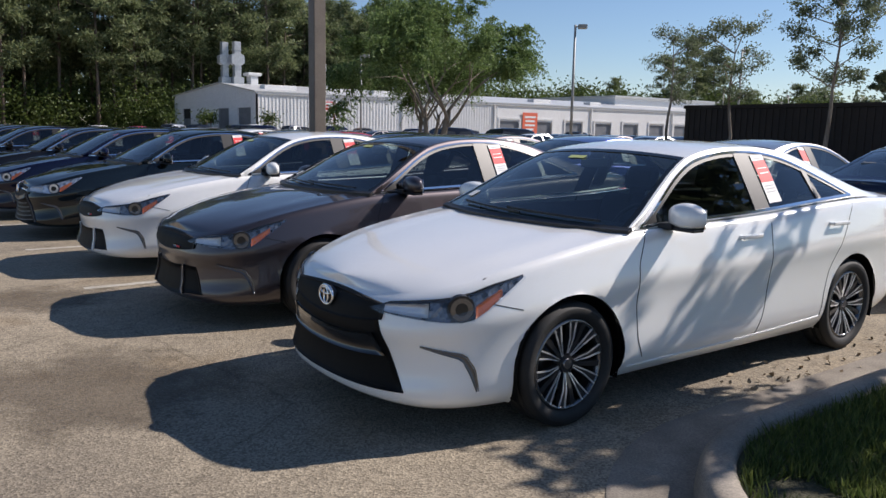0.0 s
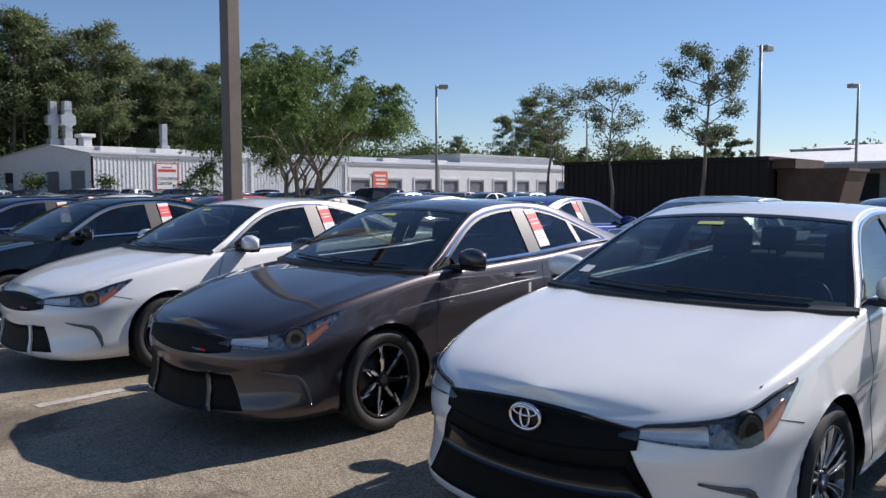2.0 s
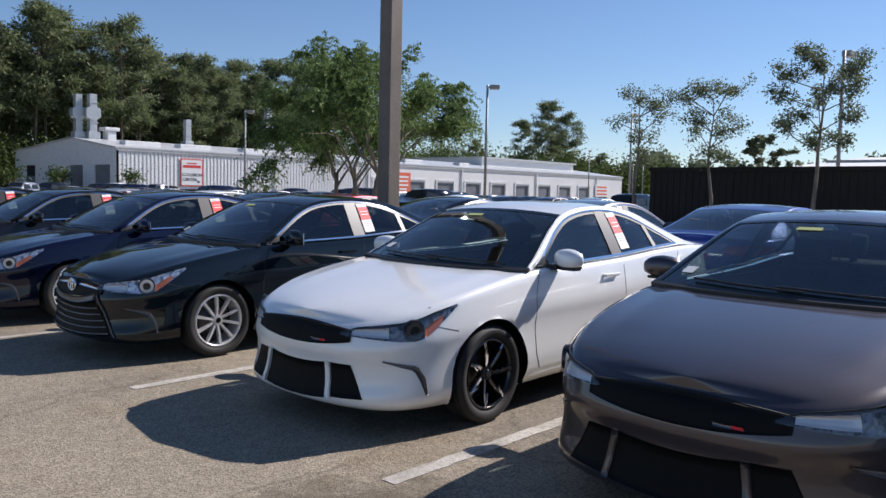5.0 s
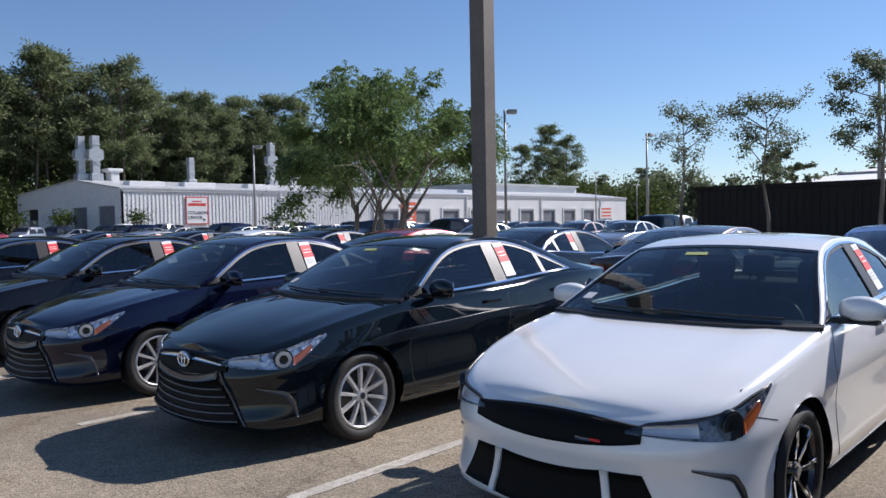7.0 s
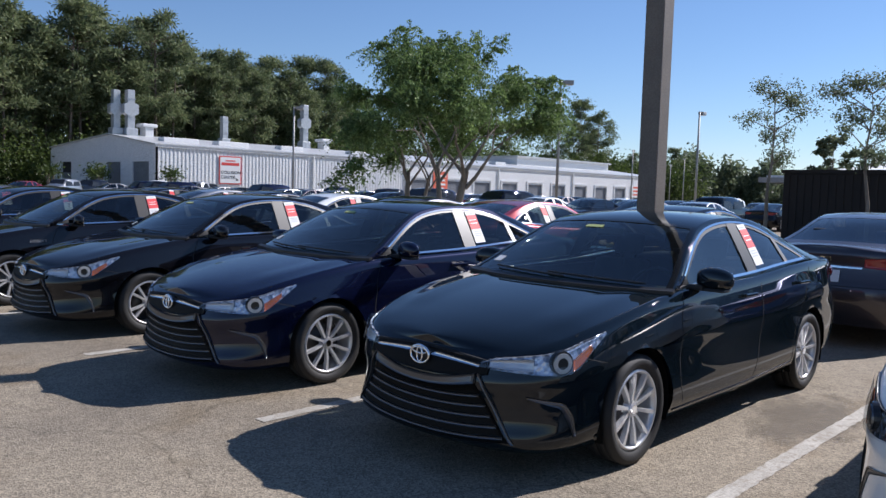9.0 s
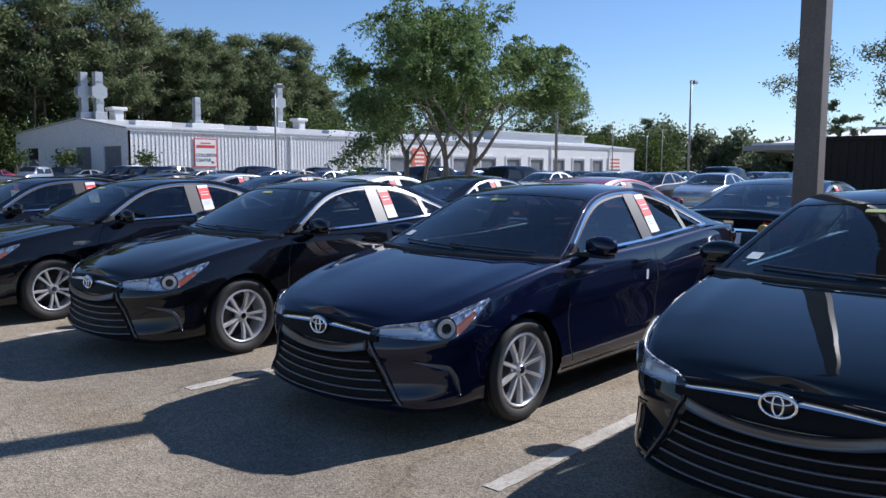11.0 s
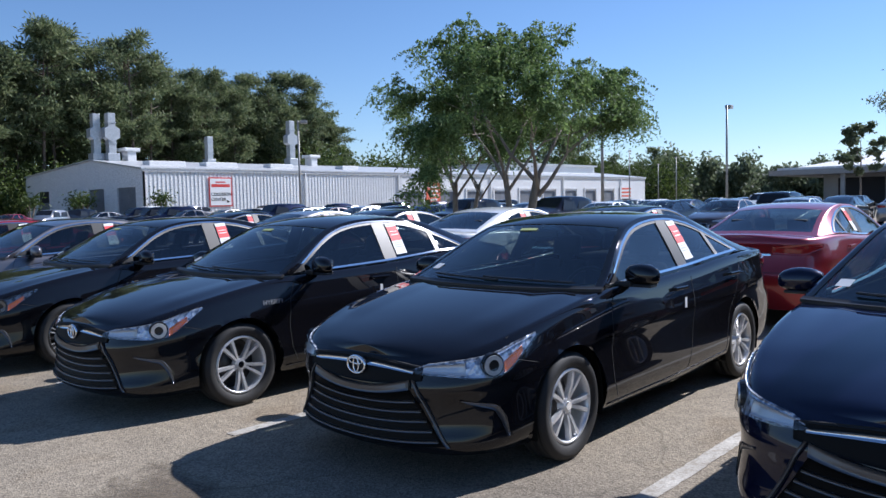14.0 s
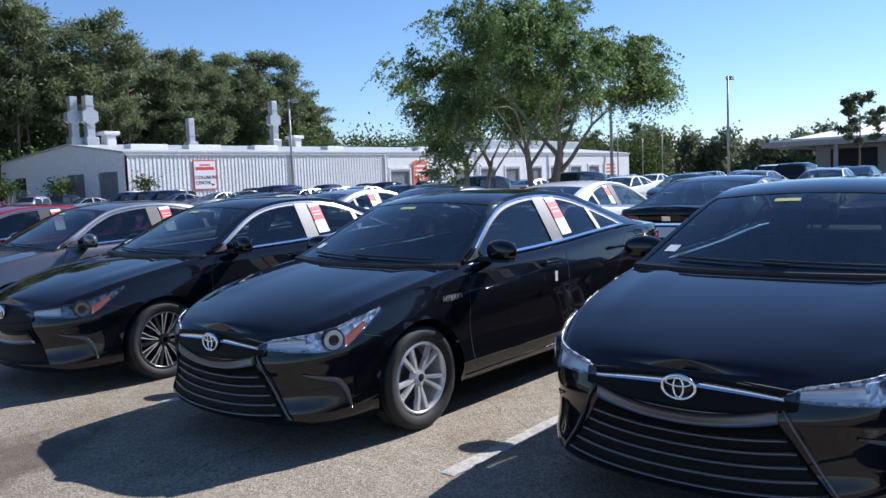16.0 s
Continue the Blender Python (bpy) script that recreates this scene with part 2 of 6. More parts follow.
def mesh_of(name, verts, faces, material, smooth=True):
    me = bpy.data.meshes.new(name)
    me.from_pydata([tuple(v) for v in verts], [], [tuple(f) for f in faces])
    me.materials.append(material)
    if smooth:
        me.polygons.foreach_set("use_smooth", [True] * len(me.polygons))
    me.update()
    return me


def part_mesh(name, me, parent, label=""):
    ob = new(name, me)
    ob.parent = parent
    if label:
        ob["label"] = label
    return ob


def part(name, bm, material, parent, label="", smooth=False):
    me = bpy.data.meshes.new(name)
    bm.to_mesh(me)
    bm.free()
    me.materials.append(material)
    if smooth:
        me.polygons.foreach_set("use_smooth", [True] * len(me.polygons))
    return part_mesh(name, me, parent, label)


def empty(name, m=None, label="", category="", group="", kind=""):
    ob = new(name)
    ob.empty_display_size = 0.2
    if m is not None:
        ob.matrix_basis = m
    return tagged(ob, label, category, group, kind)


def box(bm, x0, x1, y0, y1, z0, z1, bevel=0.0):
    r = bmesh.ops.create_cube(bm, size=1.0, matrix=Matrix.Translation(((x0 + x1) / 2, (y0 + y1) / 2, (z0 + z1) / 2)) @ Matrix.Diagonal((x1 - x0, y1 - y0, z1 - z0, 1)))
    if bevel:
        es = list({e for v in r["verts"] for e in v.link_edges})
        bmesh.ops.bevel(bm, geom=es, offset=bevel, segments=2, affect="EDGES", profile=0.5)


def boxes(*rows, bevel=0.0):
    bm = bmesh.new()
    for r in rows:
        box(bm, *r, bevel=bevel)
    return bm


def cyl(bm, a, b, r0, r1=None, n=14, caps=True):
    a, b = Vector(a), Vector(b)
    q = (b - a).to_track_quat("Z", "Y").to_matrix().to_4x4()
    bmesh.ops.create_cone(bm, cap_ends=caps, segments=n, radius1=r0, radius2=r0 if r1 is None else r1, depth=(b - a).length, matrix=Matrix.Translation((a + b) / 2) @ q)


def smooth_curve(xs, ys):
    """A smooth function through the given knots."""
    xs, ys = np.array(xs, float), np.array(ys, float)
    d = np.diff(ys) / np.diff(xs)
    m = np.concatenate([[d[0]], (d[:-1] + d[1:]) / 2, [d[-1]]])

    def f(x):
        x = np.clip(x, xs[0], xs[-1])
        i = np.clip(np.searchsorted(xs, x) - 1, 0, len(xs) - 2)
        h = xs[i + 1] - xs[i]
        t = (x - xs[i]) / h
        return ys[i] * (2 * t**3 - 3 * t**2 + 1) + m[i] * h * (t**3 - 2 * t**2 + t) + ys[i + 1] * (3 * t**2 - 2 * t**3) + m[i + 1] * h * (t**3 - t**2)
    return f


def grid_faces(nu, nv):
    return [(i * nv + j, (i + 1) * nv + j, (i + 1) * nv + j + 1, i * nv + j + 1) for i in range(nu - 1) for j in range(nv - 1)]


def both_sides(verts, faces):
    """Adds the mirror image in y."""
    n = len(verts)
    v2 = [(x, -y, z) for x, y, z in verts]
    return list(verts) + v2, list(faces) + [tuple(n + k for k in reversed(f)) for f in faces]


def lathe(profile, n=40, axis_y=True):
    """Turns (radius, y) pairs about the y axis."""
    v = [(r * math.cos(2 * math.pi * k / n), y, r * math.sin(2 * math.pi * k / n)) for k in range(n) for r, y in profile]
    m = len(profile)
    f = [(k * m + j, k * m + j + 1, ((k + 1) % n) * m + j + 1, ((k + 1) % n) * m + j) for k in range(n) for j in range(m - 1)]
    return v, f

# ---- ground, parking lines, island ----
me = bpy.data.meshes.new("ground")
me.from_pydata([(-1500, -1500, 0), (1500, -1500, 0), (1500, 1500, 0), (-1500, 1500, 0)], [], [(0, 1, 2, 3)])
me.materials.append(ASPHALT)
tagged(new("ground", me), "sun-bleached grey asphalt with stains and cracks", "asphalt", kind="structure")


def stripe(x0, x1, y, w=0.105):
    bm = bmesh.new()
    n = max(2, int((x1 - x0) / 0.06))
    rnd = random.Random(int(y * 100))
    rows = []
    for i in range(n + 1):
        x = x0 + (x1 - x0) * i / n
        e0, e1 = rnd.uniform(-0.006, 0.006), rnd.uniform(-0.006, 0.006)
        rows.append((bm.verts.new((x, y - w / 2 + e0, 0.004)), bm.verts.new((x, y + w / 2 + e1, 0.004))))
    for a, b in zip(rows, rows[1:]):
        bm.faces.new((a[0], b[0], b[1], a[1]))
    me = bpy.data.meshes.new("parking_line")
    bm.to_mesh(me)
    bm.free()
    me.materials.append(LINE)
    tagged(new("parking_line", me), "worn white painted parking line on asphalt", "line", "parking lines", "structure")


stripe(5.6, 13.9, 5.24)
for k, y in enumerate((7.98, 10.72, 13.46, 16.2, 18.97, 21.65, 24.4, 27.15, 29.9, 32.6, 35.4)):
    stripe(3.72 - 0.028 * (y - 5), 13.9, y)

def stain_material():
    m = varied("oil_stain", (0.10, 0.078, 0.052), (0.17, 0.135, 0.095), 3.0, 0.7, 60)
    v = coords(m)
    ln_ = m.node_tree.nodes.new("ShaderNodeVectorMath")
    ln_.operation = "LENGTH"
    ln(m, v, ln_.inputs[0])
    mm = m.node_tree.nodes.new("ShaderNodeMath")
    mm.operation = "SUBTRACT"
    ns = m.node_tree.nodes.new("ShaderNodeMath")
    ns.operation = "MULTIPLY_ADD"
    ns.inputs[1].default_value, ns.inputs[2].default_value = 1.5, 0.0
    ln(m, noise_tex(m, v, 1.8, 6, 0.62), ns.inputs[0])
    ln(m, ns.outputs[0], mm.inputs[0])
    ln(m, ln_.outputs["Value"], mm.inputs[1])
    r = ramp(m, mm.outputs[0], [(0.0, (0, 0, 0)), (0.35, (0.48, 0.48, 0.48))])
    ln(m, r.outputs["Color"], bsdf(m).inputs["Alpha"])
    return m


STAIN = stain_material()
for x, y, sx, sy, a in ((3.05, 5.0, 1.0, 1.3, 0), (3.2, 7.7, 0.8, 0.9, 30), (6.5, 10.95, 1.1, 0.55, 10), (5.6, 13.2, 0.8, 0.4, 5), (2.4, 18.2, 0.8, 0.5, 70), (2.0, 21.3, 0.9, 0.6, 20), (6.3, 16.0, 0.9, 0.4, 0)):
    me = bpy.data.meshes.new("oil_stain")
    me.from_pydata([(-1, -1, 0), (1, -1, 0), (1, 1, 0), (-1, 1, 0)], [], [(0, 1, 2, 3)])
    me.materials.append(STAIN)
    ob = tagged(new("oil_stain", me), "brown oil stain soaked into the asphalt", "stain", "oil stains", "structure")
    ob.matrix_basis = pose(x, y, 0.003, 0, 0, a) @ Matrix.Diagonal((sx, sy, 1, 1))

# kerbed island with rounded nose
ISL_X0, ISL_X1, ISL_Y0, ISL_Y1, ISL_R = 4.32, 15.0, -0.55, 2.42, 1.25


def island_outline(grow):
    pts = []
    for cx, cy, a0 in ((ISL_X0 + ISL_R, ISL_Y1 - ISL_R, 90), (ISL_X0 + ISL_R, ISL_Y0 + ISL_R, 180), (ISL_X1 - ISL_R, ISL_Y0 + ISL_R, 270), (ISL_X1 - ISL_R, ISL_Y1 - ISL_R, 0)):
        for k in range(13):
            a = radians(a0 + 90 * k / 12)
            pts.append((cx + (ISL_R + grow) * math.cos(a), cy + (ISL_R + grow) * math.sin(a)))
    return pts


def ring_band(name, profile, material, label, category):
    """A band round the island: (grow, z) profile from outside to inside."""
    v, f = [], []
    outl = [island_outline(g) for g, z in profile]
    n, m = len(outl[0]), len(profile)
    for i in range(n):
        for (g, z), o in zip(profile, outl):
            v.append((o[i][0], o[i][1], z))
    for i in range(n):
        for j in range(m - 1):
            f.append((i * m + j, ((i + 1) % n) * m + j, ((i + 1) % n) * m + j + 1, i * m + j + 1))
    tagged(new(name, mesh_of(name, v, f, material)), label, category, kind="structure")


ring_band("kerb", [(0.0, 0.0), (-0.015, 0.11), (-0.035, 0.14), (-0.06, 0.15), (-0.15, 0.15), (-0.165, 0.13), (-0.165, 0.05)], CONCRETE, "weathered concrete kerb round the grass island", "kerb")
ring_band("gutter", [(0.36, 0.004), (0.34, 0.010), (0.0, 0.006)], CONCRETE, "stained concrete gutter apron along the kerb", "gutter")
o = island_outline(-0.16)
me = mesh_of("island_soil", [(x, y, 0.10) for x, y in o], [tuple(range(len(o)))], TURF, False)
tagged(new("island_soil", me), "bare soil and thin turf in the kerbed island", "soil", kind="structure")


def blades(name, n, area, z, h0, h1, material, seed, inside=None):
    rng = np.random.default_rng(seed)
    v = np.zeros((n, 3, 3))
    x, y = rng.uniform(area[0], area[1], n), rng.uniform(area[2], area[3], n)
    clump = np.array([noise.noise(Vector((a * 1.7, b * 1.7, 3.1))) for a, b in zip(x, y)])
    ok = clump > -0.5
    if inside is not None:
        ok &= inside(x, y)
    x, y = x[ok], y[ok]
    k = len(x)
    a, h, w = rng.uniform(0, 6.28, k), rng.uniform(h0, h1, k), rng.uniform(0.003, 0.007, k)
    lx, ly = rng.normal(0, 0.03, k), rng.normal(0, 0.03, k)
    v = np.stack([np.stack([x - w * np.cos(a), y - w * np.sin(a), np.full(k, z)], 1), np.stack([x + w * np.cos(a), y + w * np.sin(a), np.full(k, z)], 1), np.stack([x + lx, y + ly, z + h], 1)], 1).reshape(-1, 3)
    me = mesh_of(name, v, np.arange(3 * k).reshape(-1, 3), material, False)
    return tagged(new(name, me), "patchy green grass with dry blades in the island", "grass", kind="stuff")


def in_island(x, y):
    dx, dy = np.maximum(np.maximum(ISL_X0 + ISL_R - x, x - (ISL_X1 - ISL_R)), 0), np.maximum(np.maximum(ISL_Y0 + ISL_R - y, y - (ISL_Y1 - ISL_R)), 0)
    return np.hypot(dx, dy) < ISL_R - 0.19


blades("grass", 150000, (4.4, 14.7, -0.4, 2.3), 0.10, 0.03, 0.09, GRASS, 5, in_island)


def leaves_mesh(name, pts, size, material, seed, aspect=0.45):
    """Small pointed leaves, one island each, at the given points."""
    rng = np.random.default_rng(seed)
    n = len(pts)
    d = rng.normal(0, 1, (n, 3))
    d /= np.linalg.norm(d, axis=1)[:, None]
    e = np.cross(d, rng.normal(0, 1, (n, 3)))
    e /= np.linalg.norm(e, axis=1)[:, None]
    s = rng.uniform(size[0], size[1], n)[:, None]
    p = np.asarray(pts)
    v = np.stack([p - d * s, p + e * s * aspect, p + d * s, p - e * s * aspect], 1).reshape(-1, 3)
    return mesh_of(name, v, np.arange(4 * n).reshape(-1, 4), material, False)


# fallen leaves near the island
rng = np.random.default_rng(11)
pts = np.stack([rng.uniform(6.2, 9.5, 70), rng.normal(2.85, 0.12, 70), np.full(70, 0.012)], 1)
tagged(new("fallen_leaves", leaves_mesh("fallen_leaves", pts, (0.012, 0.028), varied("dry_leaf", (0.25, 0.18, 0.10), (0.36, 0.28, 0.18), 5), 3, 0.6)), "dry fallen leaves scattered along the gutter", "leaves", kind="stuff")

# ---- sedan body surfaces: x backwards from the front axle, z up, y = 0 on the centre line ----
PLAN = [(-0.965, 0), (-0.958, 0.2), (-0.930, 0.4), (-0.868, 0.58), (-0.76, 0.72), (-0.60, 0.81), (-0.36, 0.868), (0, 0.902), (0.5, 0.91), (1.4, 0.912), (2.2, 0.912),
        (2.776, 0.908), (3.2, 0.885), (3.5, 0.845), (3.70, 0.76), (3.81, 0.58), (3.865, 0.33), (3.885, 0)]
_k = np.arange(len(PLAN))
_fx, _fy = smooth_curve(_k, [a for a, b in PLAN]), smooth_curve(_k, [b for a, b in PLAN])
_s = np.linspace(0, len(PLAN) - 1, 900)
_cx, _cy = _fx(_s), _fy(_s)
_cp = np.concatenate([[0], np.cumsum(np.hypot(np.diff(_cx), np.diff(_cy)))])
PEND = float(_cp[-1])


def plan_x(p):
    return np.interp(p, _cp, _cx)


def plan_y(p):
    return np.interp(p, _cp, _cy)


def p_at_x(x):
    return float(np.interp(x, _cx, _cp))


def p_at_y(y):
    return float(np.interp(y, _cy[:300], _cp[:300]))


def p_rear_y(y):
    return float(np.interp(y, _cy[::-1][:300], _cp[::-1][:300]))


_tops = [(0, 0.700), (p_at_y(0.4), 0.708), (p_at_y(0.65), 0.735), (p_at_x(-0.6), 0.79), (p_at_x(-0.345), 0.855), (p_at_x(0), 0.922), (p_at_x(0.45), 0.984), (p_at_x(1.0), 0.998), (p_at_x(1.8), 1.026),
         (p_at_x(2.5), 1.072), (p_at_x(3.0), 1.085), (p_at_x(3.45), 1.072), (p_rear_y(0.7), 1.07), (p_rear_y(0.4), 1.08), (PEND, 1.085)]
top_z = smooth_curve([a for a, b in _tops], [b for a, b in _tops])
_lows = [(0, 0.175), (p_at_y(0.6), 0.18), (p_at_x(-0.4), 0.175), (p_at_x(0.4), 0.19), (p_at_x(2.4), 0.20), (p_at_x(3.3), 0.22), (PEND, 0.25)]
low_z = smooth_curve([a for a, b in _lows], [b for a, b in _lows])
side_in = smooth_curve([0, 0.06, 0.12, 0.18, 0.26, 0.36, 0.48, 0.58, 0.65, 0.70, 0.78, 0.88, 0.96, 1.0], [0.09, 0.044, 0.018, 0.006, 0.002, 0.006, 0.010, 0.009, 0.004, 0.006, 0.018, 0.036, 0.052, 0.072])
nose_in = smooth_curve([0, 0.05, 0.12, 0.3, 0.5, 0.68, 0.8, 0.9, 0.96, 1.0], [0.06, 0.012, 0.0, 0.022, 0.030, 0.016, 0.03, 0.045, 0.065, 0.10])
tail_in = smooth_curve([0, 0.1, 0.3, 0.5, 0.6, 0.8, 0.93, 1.0], [0.10, 0.05, 0.0, 0.0, 0.035, 0.075, 0.06, 0.085])
PN0, PN1 = p_at_y(0.62), p_at_x(-0.25)
PT0, PT1 = p_at_x(3.2), p_rear_y(0.7)


def sstep(a, b, x):
    t = np.clip((x - a) / (b - a), 0, 1)
    return t * t * (3 - 2 * t)


def skin(p, z, off=0.0):
    """A point of the lower body's skin at plan length p and height z."""
    p = float(np.clip(p, 0, PEND))
    t = float((z - low_z(p)) / (top_z(p) - low_z(p)))
    wn, wt = 1 - sstep(PN0, PN1, p), sstep(PT0, PT1, p)
    d = wn * nose_in(t) + wt * tail_in(t) + (1 - wn - wt) * side_in(t)
    e = 0.01
    a, b = max(0, p - e), min(PEND, p + e)
    tx, ty = plan_x(b) - plan_x(a), plan_y(b) - plan_y(a)
    ll = math.hypot(tx, ty)
    nx, ny = -ty / ll, tx / ll
    if p < 0.005:
        nx, ny = -1.0, 0.0
    if p > PEND - 0.005:
        nx, ny = 1.0, 0.0
    x, y = plan_x(p) - nx * (d - off), plan_y(p) - ny * (d - off)
    return (float(x), float(max(0.0, y)), float(z))


hood_z = smooth_curve([-0.97, -0.86, -0.7, -0.45, -0.1, 0.25, 0.5, 0.8, 2.9, 3.2, 3.55, 3.75, 3.9], [0.70, 0.752, 0.806, 0.868, 0.934, 0.984, 0.998, 1.005, 1.10, 1.112, 1.125, 1.12, 1.085])
WHEELS = ((0.0, 0.33), (2.776, 0.33))
ARCH = 0.375


def lower_body(material):
    """Fenders, doors, bumpers, bonnet and boot lid as one skin with wheel arches cut out."""
    ps = np.concatenate([np.linspace(0, p_at_x(-0.6), 26), np.linspace(p_at_x(-0.6), p_at_x(3.3), 116)[1:], np.linspace(p_at_x(3.3), PEND, 26)[1:]])
    ts = [0, 0.03, 0.07, 0.12, 0.17, 0.22, 0.27, 0.32, 0.37, 0.42, 0.47, 0.52, 0.57, 0.60, 0.63, 0.66, 0.70, 0.74, 0.78, 0.82, 0.86, 0.9, 0.94, 0.97, 1.0]
    ks = [0.03, 0.07, 0.13, 0.2, 0.3, 0.42, 0.55, 0.7, 0.85, 1.0]
    verts, nv = [], len(ts) + len(ks)
    for p in ps:
        lo, hi = float(low_z(p)), float(top_z(p))
        col = [skin(p, lo + t * (hi - lo)) for t in ts]
        x, y, z = col[-1]
        for k in ks:
            zc = float(hood_z(x))
            g = 1 - (1 - k) ** 2.0
            crease = 0.010 * math.exp(-((k - 0.26) / 0.07) ** 2) * float(sstep(-0.75, -0.3, x) * (1 - sstep(0.3, 0.6, x)))
            col.append((x, y * (1 - k), z + (zc - z) * g + crease))
        verts += col
    faces, keep = grid_faces(len(ps), nv), []
    arr = [list(v) for v in verts]

    def inside(v):
        return v[1] > 0.55 and any(math.hypot(v[0] - cx, v[2] - cz) < ARCH and v[2] < cz + ARCH for cx, cz in WHEELS)
    flags = [inside(v) and (i % nv) < len(ts) for i, v in enumerate(verts)]
    for f in faces:
        if all(flags[i] for i in f):
            continue
        cxm = sum(verts[i][0] for i in f) / 4
        cym = sum(verts[i][1] for i in f) / 4
        if min(i % nv for i in f) >= len(ts) and 0.40 < cxm < 3.16 and cym < 0.77:
            continue
        keep.append(f)
        for i in f:
            if flags[i]:
                v = verts[i]
                cx, cz = min(WHEELS, key=lambda c: abs(c[0] - v[0]))
                dx, dz = v[0] - cx, max(v[2] - cz, -0.2)
                l = math.hypot(dx, dz)
                arr[i] = [cx + dx / l * ARCH, v[1], cz + dz / l * ARCH]
    v, f = both_sides(arr, keep)
    me = mesh_of("body_shell", v, f, material)
    bm = bmesh.new()
    bm.from_mesh(me)
    bmesh.ops.remove_doubles(bm, verts=bm.verts, dist=0.0008)
    bmesh.ops.delete(bm, geom=[q for q in bm.verts if not q.link_faces], context="VERTS")
    bmesh.ops.recalc_face_normals(bm, faces=bm.faces)
    bm.to_mesh(me)
    bm.free()
    return me


def patch(name, lower, upper, n, m, off, material, thick=0.012, mirror=False, bulge=0.0):
    """A panel on the lower skin, ruled between two edges given as functions of 0..1 that return (p, z)."""
    verts = []
    for o in (off, off - thick):
        for i in range(n):
            u = i / (n - 1)
            (p0, z0), (p1, z1) = lower(u), upper(u)
            for j in range(m):
                w = j / (m - 1)
                b = bulge * 16 * u * (1 - u) * w * (1 - w) if o == off else 0
                verts.append(skin(p0 + (p1 - p0) * w, z0 + (z1 - z0) * w, o + b))
    faces = grid_faces(n, m)
    k = n * m
    faces += [tuple(k + q for q in reversed(f)) for f in grid_faces(n, m)]
    rim = [j for j in range(m)] + [i * m + m - 1 for i in range(1, n)] + [(n - 1) * m + j for j in range(m - 2, -1, -1)] + [i * m for i in range(n - 2, 0, -1)]
    faces += [(rim[i], k + rim[i], k + rim[(i + 1) % len(rim)], rim[(i + 1) % len(rim)]) for i in range(len(rim))]
    if mirror:
        verts = [(x, -y, z) for x, y, z in verts]
        faces = [tuple(reversed(f)) for f in faces]
    me = mesh_of(name, verts, faces, material)
    return me


def skin_sheet(name, lower, upper, n, m, off, material, mirror=False):
    """A clear cover over part of the lower skin."""
    verts = []
    for i in range(n):
        (p0, z0), (p1, z1) = lower(i / (n - 1)), upper(i / (n - 1))
        verts += [skin(p0 + (p1 - p0) * j / (m - 1), z0 + (z1 - z0) * j / (m - 1), off) for j in range(m)]
    faces = grid_faces(n, m)
    if mirror:
        verts, faces = [(x, -y, z) for x, y, z in verts], [tuple(reversed(f)) for f in faces]
    return mesh_of(name, verts, faces, material)


def lerp_path(pts):
    """(p, z) along a list of such pairs, 0..1."""
    ks = np.linspace(0, 1, len(pts))
    a, b = [q[0] for q in pts], [q[1] for q in pts]
    return lambda u: (float(np.interp(u, ks, a)), float(np.interp(u, ks, b)))


def across(y0, y1, z, zc=None):
    """A front edge from -y to y at height z, told as signed p."""
    return lambda u: (y0 + (y1 - y0) * u, z if zc is None else z + (zc - z) * 4 * u * (1 - u))


def nose_point(y, z, off):
    x, yy, z = skin(p_at_y(abs(y)), z, off)
    return (x, math.copysign(yy, y), z)


def nose_patch(name, lower, upper, n, m, off, material, thick=0.012):
    """A panel across the nose, ruled between two edges (y, z)."""
    verts = []
    for o in (off, off - thick):
        for i in range(n):
            u = i / (n - 1)
            (y0, z0), (y1, z1) = lower(u), upper(u)
            for j in range(m):
                w = j / (m - 1)
                verts.append(nose_point(y0 + (y1 - y0) * w, z0 + (z1 - z0) * w, o))
    k = n * m
    faces = grid_faces(n, m) + [tuple(k + q for q in reversed(f)) for f in grid_faces(n, m)]
    rim = [j for j in range(m)] + [i * m + m - 1 for i in range(1, n)] + [(n - 1) * m + j for j in range(m - 2, -1, -1)] + [i * m for i in range(n - 2, 0, -1)]
    faces += [(rim[i], k + rim[i], k + rim[(i + 1) % len(rim)], rim[(i + 1) % len(rim)]) for i in range(len(rim))]
    return mesh_of(name, verts, faces, material)


# greenhouse: one roof edge on each side runs up the windscreen pillar, along the roof rail and down the rear pillar
_ex = [0.42, 0.58, 0.78, 1.00, 1.16, 1.38, 1.70, 2.05, 2.35, 2.60, 2.85, 3.10, 3.32]
edge_y = smooth_curve(_ex, [0.850, 0.806, 0.738, 0.668, 0.625, 0.596, 0.582, 0.582, 0.590, 0.605, 0.638, 0.685, 0.735])
edge_z = smooth_curve(_ex, [0.996, 1.078, 1.190, 1.305, 1.372, 1.420, 1.442, 1.434, 1.390, 1.320, 1.235, 1.152, 1.088])
cap_dx = smooth_curve(_ex, [-0.17, -0.155, -0.125, -0.095, -0.070, -0.03, 0.0, 0.0, 0.03, 0.05, 0.05, 0.04, 0.02])
cap_dz = smooth_curve(_ex, [0.0, 0.008, 0.016, 0.026, 0.036, 0.038, 0.034, 0.036, 0.038, 0.038, 0.032, 0.022, 0.014])
belt_z = smooth_curve([0.42, 0.6, 1.0, 1.7, 2.35, 2.82, 3.1, 3.32], [0.988, 0.996, 1.008, 1.032, 1.074, 1.096, 1.09, 1.075])
sill_z = smooth_curve([0.5, 0.6, 1.0, 1.7, 2.35, 2.82], [0.995, 1.008, 1.024, 1.050, 1.092, 1.116])
DLO0, DLO1 = 0.56, 2.83
